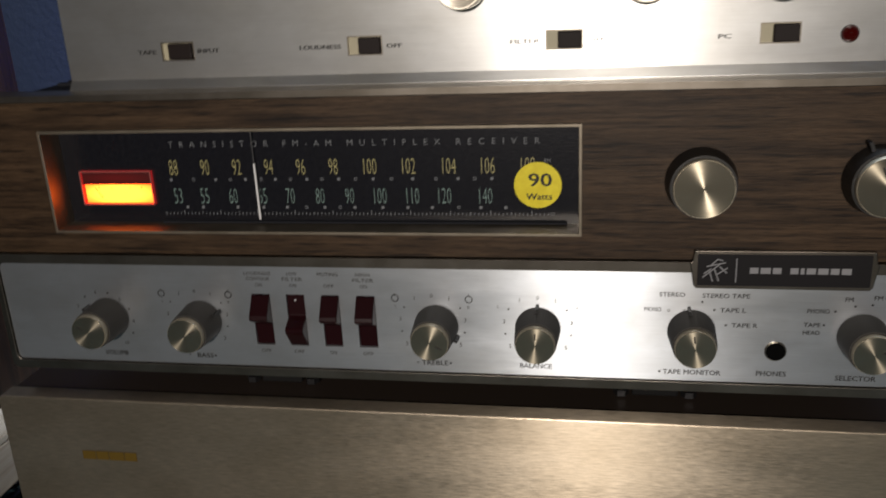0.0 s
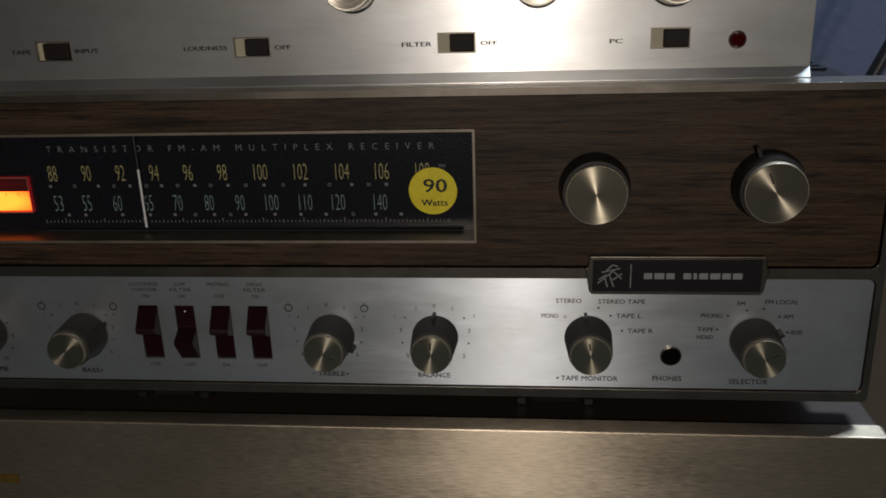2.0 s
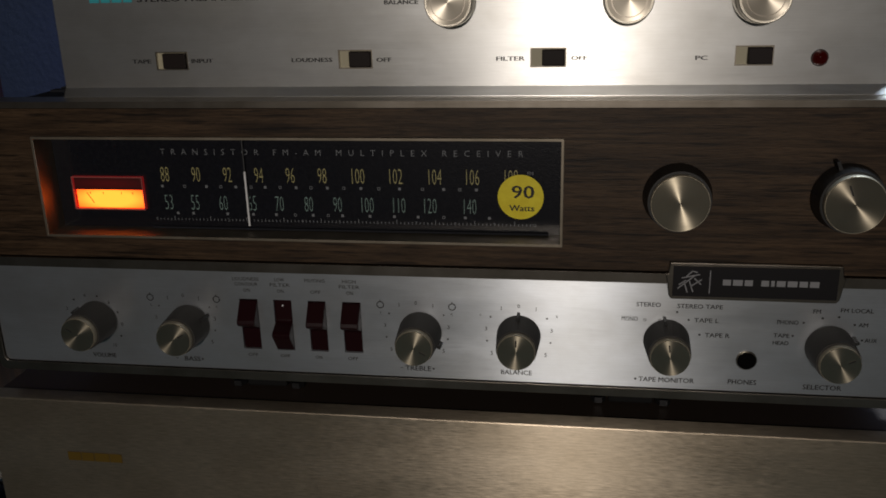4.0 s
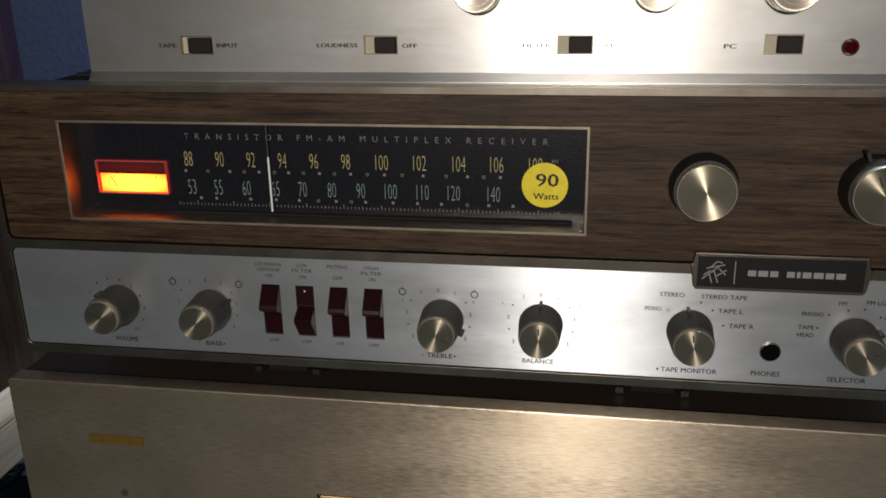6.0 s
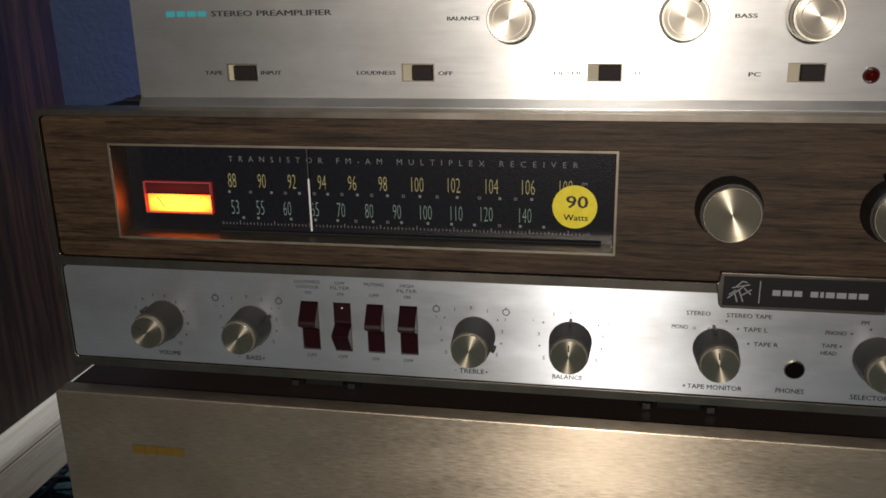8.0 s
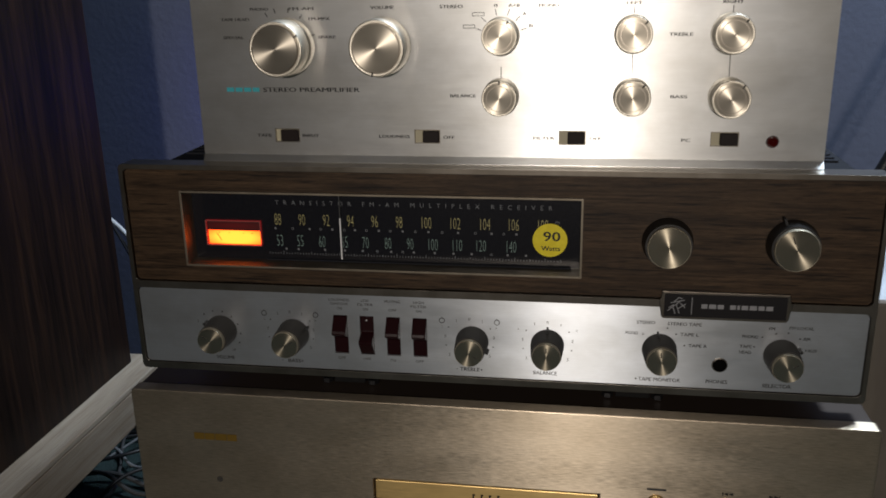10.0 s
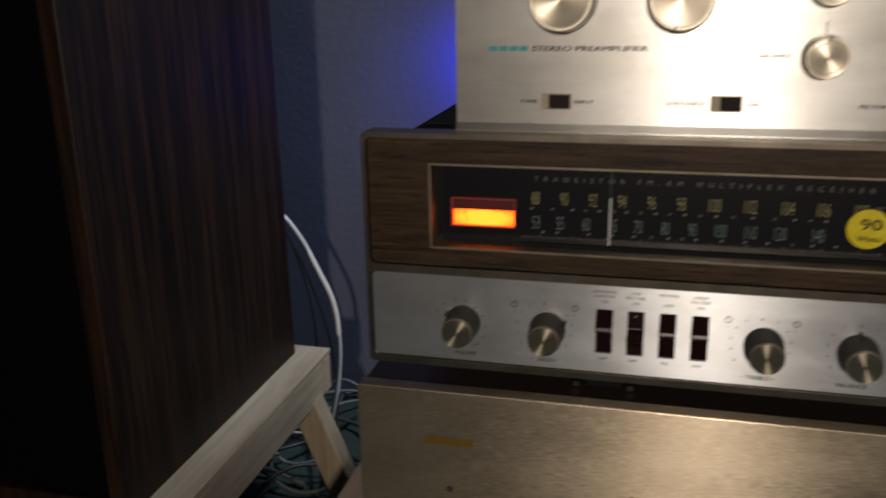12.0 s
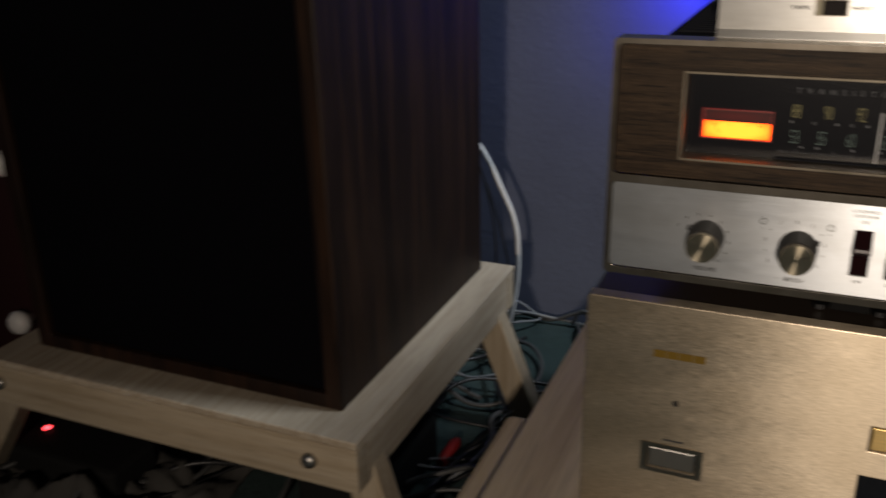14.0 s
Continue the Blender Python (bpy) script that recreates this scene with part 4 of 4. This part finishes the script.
for x in (-0.4150, -0.718):
    bolt = turned([(0.0062, 0.0), (0.0062, -0.0016), (0.0050, -0.0040), (0.0022, -0.0050)], 24)
    part("bolt", bolt, M["nut"], st, "domed steel bolt head", smooth=True).location = (x, SY0 + 0.0006, 0.6270)

sp = thing("loudspeaker", (0, 0, 0), "dark rosewood loudspeaker with a black cloth grille", "loudspeaker")
LX0, LX1, LY0, LY1, LZ0, LZ1 = -0.7000, -0.4045, 0.0250, 0.3120, 0.6502, 1.2600
part("cabinet", plate(LX0, LX1, LZ0, LZ1, LY0, LY1, [(LX0 + 0.014, LX1 - 0.014, LZ0 + 0.012, LZ1 - 0.014)]), M["speaker"], sp, "dark rosewood veneer cabinet", 0.0015)
part("back_panel", B(LX0 + 0.013, LX1 - 0.013, LY1 - 0.02, LY1 - 0.002, LZ0 + 0.011, LZ1 - 0.013), M["knob_body"], sp)
part("grille", B(LX0 + 0.0145, LX1 - 0.0145, LY0 + 0.0030, LY0 + 0.020, LZ0 + 0.0125, LZ1 - 0.0145), M["cloth"], sp, "black cloth grille", 0.003)

es = thing("equipment_stand", (0, 0, 0), "low plywood stand carrying the disc player", "stand", "wooden stands")
part("top_board", B(-0.2860, 0.2900, -0.060, 0.400, 0.6140, 0.6300), M["ply"], es, "grained plywood board", 0.002)
lb = prism([(-0.312, 0.585), (-0.2865, 0.585), (-0.2865, 0.611), (-0.312, 0.611)], -0.06, 0.128)
part("side_ledge", lb, M["ply"], es, "rounded pine ledge along the side", 0.006)
splayed_leg(es, -0.262, -0.03, 0.6138, -0.012)
splayed_leg(es, -0.262, 0.36, 0.6138, -0.012)
splayed_leg(es, 0.262, -0.03, 0.6138, 0.012)
splayed_leg(es, 0.262, 0.36, 0.6138, 0.012)

# ---------------------------------------------------------------- things at the edges
rb = thing("side_cabinet", (0, 0, 0), "brown grey cabinet beside the stack, its lit top coloured pale", "cabinet")
part("body", B(0.2320, 0.62, 0.1760, 0.4200, FLOOR, 0.7960), M["box"], rb, bevel=0.003)
part("top", B(0.2300, 0.622, 0.1730, 0.3060, 0.7962, 0.8000), M["lit_top"], rb, "lit top, coloured pale grey", 0.001)
tube("black_rod", [(0.2545, 0.252, 0.8040), (0.3475, 0.250, 1.02)], 0.0045, M["wire_black"], None, "black rod leaning behind the receiver", "rod", "", "leaning rods")
tube("black_rod", [(0.2690, 0.262, 0.8025), (0.3630, 0.262, 1.02)], 0.0022, M["wire_black"], None, "slim black rod leaning behind the receiver", "rod", "", "leaning rods")
lc = thing("dark_cabinet", (0, 0, 0), "very dark red cabinet with white knobs beyond the loudspeaker", "cabinet")
part("body", B(-1.30, -0.86, 0.215, 0.55, FLOOR, 1.25), M["red_knob_dark"], lc, bevel=0.003)
for z in (0.744, 0.549):
    kb = turned([(0.006, 0.0), (0.006, -0.006), (0.013, -0.010), (0.015, -0.017), (0.011, -0.024), (0.004, -0.026)], 28)
    part("knob", kb, M["white"], lc, "round white knob", smooth=True).location = (-0.915 if z > 0.6 else -0.940, 0.2148, z)

# ---------------------------------------------------------------- cables
tube("white_cable", [(-0.500, 0.430, 0.790), (-0.450, 0.420, 0.752), (-0.419, 0.420, 0.697), (-0.405, 0.420, 0.663), (-0.401, 0.420, 0.624), (-0.403, 0.420, 0.583), (-0.411, 0.420, 0.540), (-0.424, 0.425, 0.507), (-0.455, 0.435, 0.4875), (-0.53, 0.45, 0.4865)], 0.0027, M["wire_white"], None, "white cable hanging behind the loudspeaker", "cable")
rng = random.Random(7)
for k in range(44):
    mat, col = ((M["wire_black"], "black"), (M["wire_grey"], "grey"), (M["wire_black"], "black"), (M["wire_black"], "black"), (M["wire_grey"], "grey"), (M["wire_pale"], "pale grey"))[k % 6]
    x, y = rng.uniform(-0.78, -0.34), rng.uniform(0.0, 0.48)
    a = rng.uniform(0, 2 * math.pi)
    pts = []
    for s in range(8):
        pts.append((x, y, FLOOR + 0.005 + (0.0 if s in (0, 7) else rng.uniform(0.0, 0.022))))
        a += rng.uniform(-0.8, 0.8)
        x, y = x + 0.06 * math.cos(a), min(0.54, y + 0.06 * math.sin(a))
    tube("floor_cable", pts, rng.uniform(0.0014, 0.0026), mat, None, f"{col} cable lying tangled on the carpet", "cable", "", "cables on the floor")
ps = thing("power_strip", (-0.797, 0.065, FLOOR), "dark power strip with a lit red switch on the carpet", "power strip")
part("body", B(-0.12, 0.14, -0.03, 0.03, 0.0, 0.038), M["rubber"], ps, bevel=0.005)
part("lit_switch", B(-0.027, -0.020, -0.004, 0.004, 0.0382, 0.0420), M["led_on"], ps, "lit red switch")
part("lit_switch", B(0.022, 0.028, 0.004, 0.009, 0.0382, 0.0400), M["led_on"], ps, "lit red switch")
rp = thing("red_plug", (-0.405, 0.222, FLOOR), "red connector plug among the cables", "plug")
plug = turned([(0.004, -0.022), (0.006, -0.014), (0.006, 0.014), (0.003, 0.022)], 20)
part("sleeve", plug, M["red"], rp, smooth=True).location = (0, 0, 0.0065)
ad = thing("power_adapter", (-0.46, 0.16, FLOOR), "black power adapter block under the stand", "adapter")
part("block", B(-0.045, 0.045, -0.06, 0.06, 0.0, 0.05), M["rubber"], ad, bevel=0.006)
part("side_rib", B(-0.0462, -0.0452, -0.04, 0.04, 0.01, 0.04), M["rubber"], ad)

# thin dark leads that hang behind the loudspeaker
for pts in ([(-0.470, 0.400, 0.800), (-0.432, 0.405, 0.700), (-0.424, 0.410, 0.600), (-0.440, 0.415, 0.4865)],
            [(-0.480, 0.425, 0.780), (-0.440, 0.440, 0.680), (-0.415, 0.440, 0.560), (-0.405, 0.400, 0.4865)]):
    tube("hanging_lead", pts, 0.0012, M["wire_black"], None, "thin black lead hanging down to the carpet", "cable", "", "hanging leads")

# crumpled cloth on the carpet under the loudspeaker stand
nx, ny = 44, 34
bm = bmesh.new()
grid = []
for i in range(nx):
    row = []
    for j in range(ny):
        u, v = i / (nx - 1) - 0.5, j / (ny - 1) - 0.5
        h = 0.030 * max(0.0, noise.fractal(Vector((u * 5, v * 5, 3.1)), 0.9, 2.0, 4) + 0.35) + 0.012 * abs(noise.noise(Vector((u * 14, v * 9, 0.4))))
        fall = min(1.0, 7 * (0.5 - max(abs(u), abs(v))))
        wob = 0.02 * noise.noise(Vector((u * 4, v * 4, 9.0)))
        row.append(bm.verts.new((-0.70 + 0.26 * u + wob, 0.06 + 0.17 * v - wob, FLOOR + 0.003 + h * (0.15 + 0.85 * fall))))
    grid.append(row)
for i in range(nx - 1):
    for j in range(ny - 1):
        bm.faces.new((grid[i][j], grid[i + 1][j], grid[i + 1][j + 1], grid[i][j + 1]))
rag = link_mesh("folded_cloth", bm, M["rag"], smooth=True)
solid = rag.modifiers.new("cloth", "SOLIDIFY")
solid.thickness = 0.002
tagged(rag, "crumpled grey brown cloth lying under the stand", "cloth")
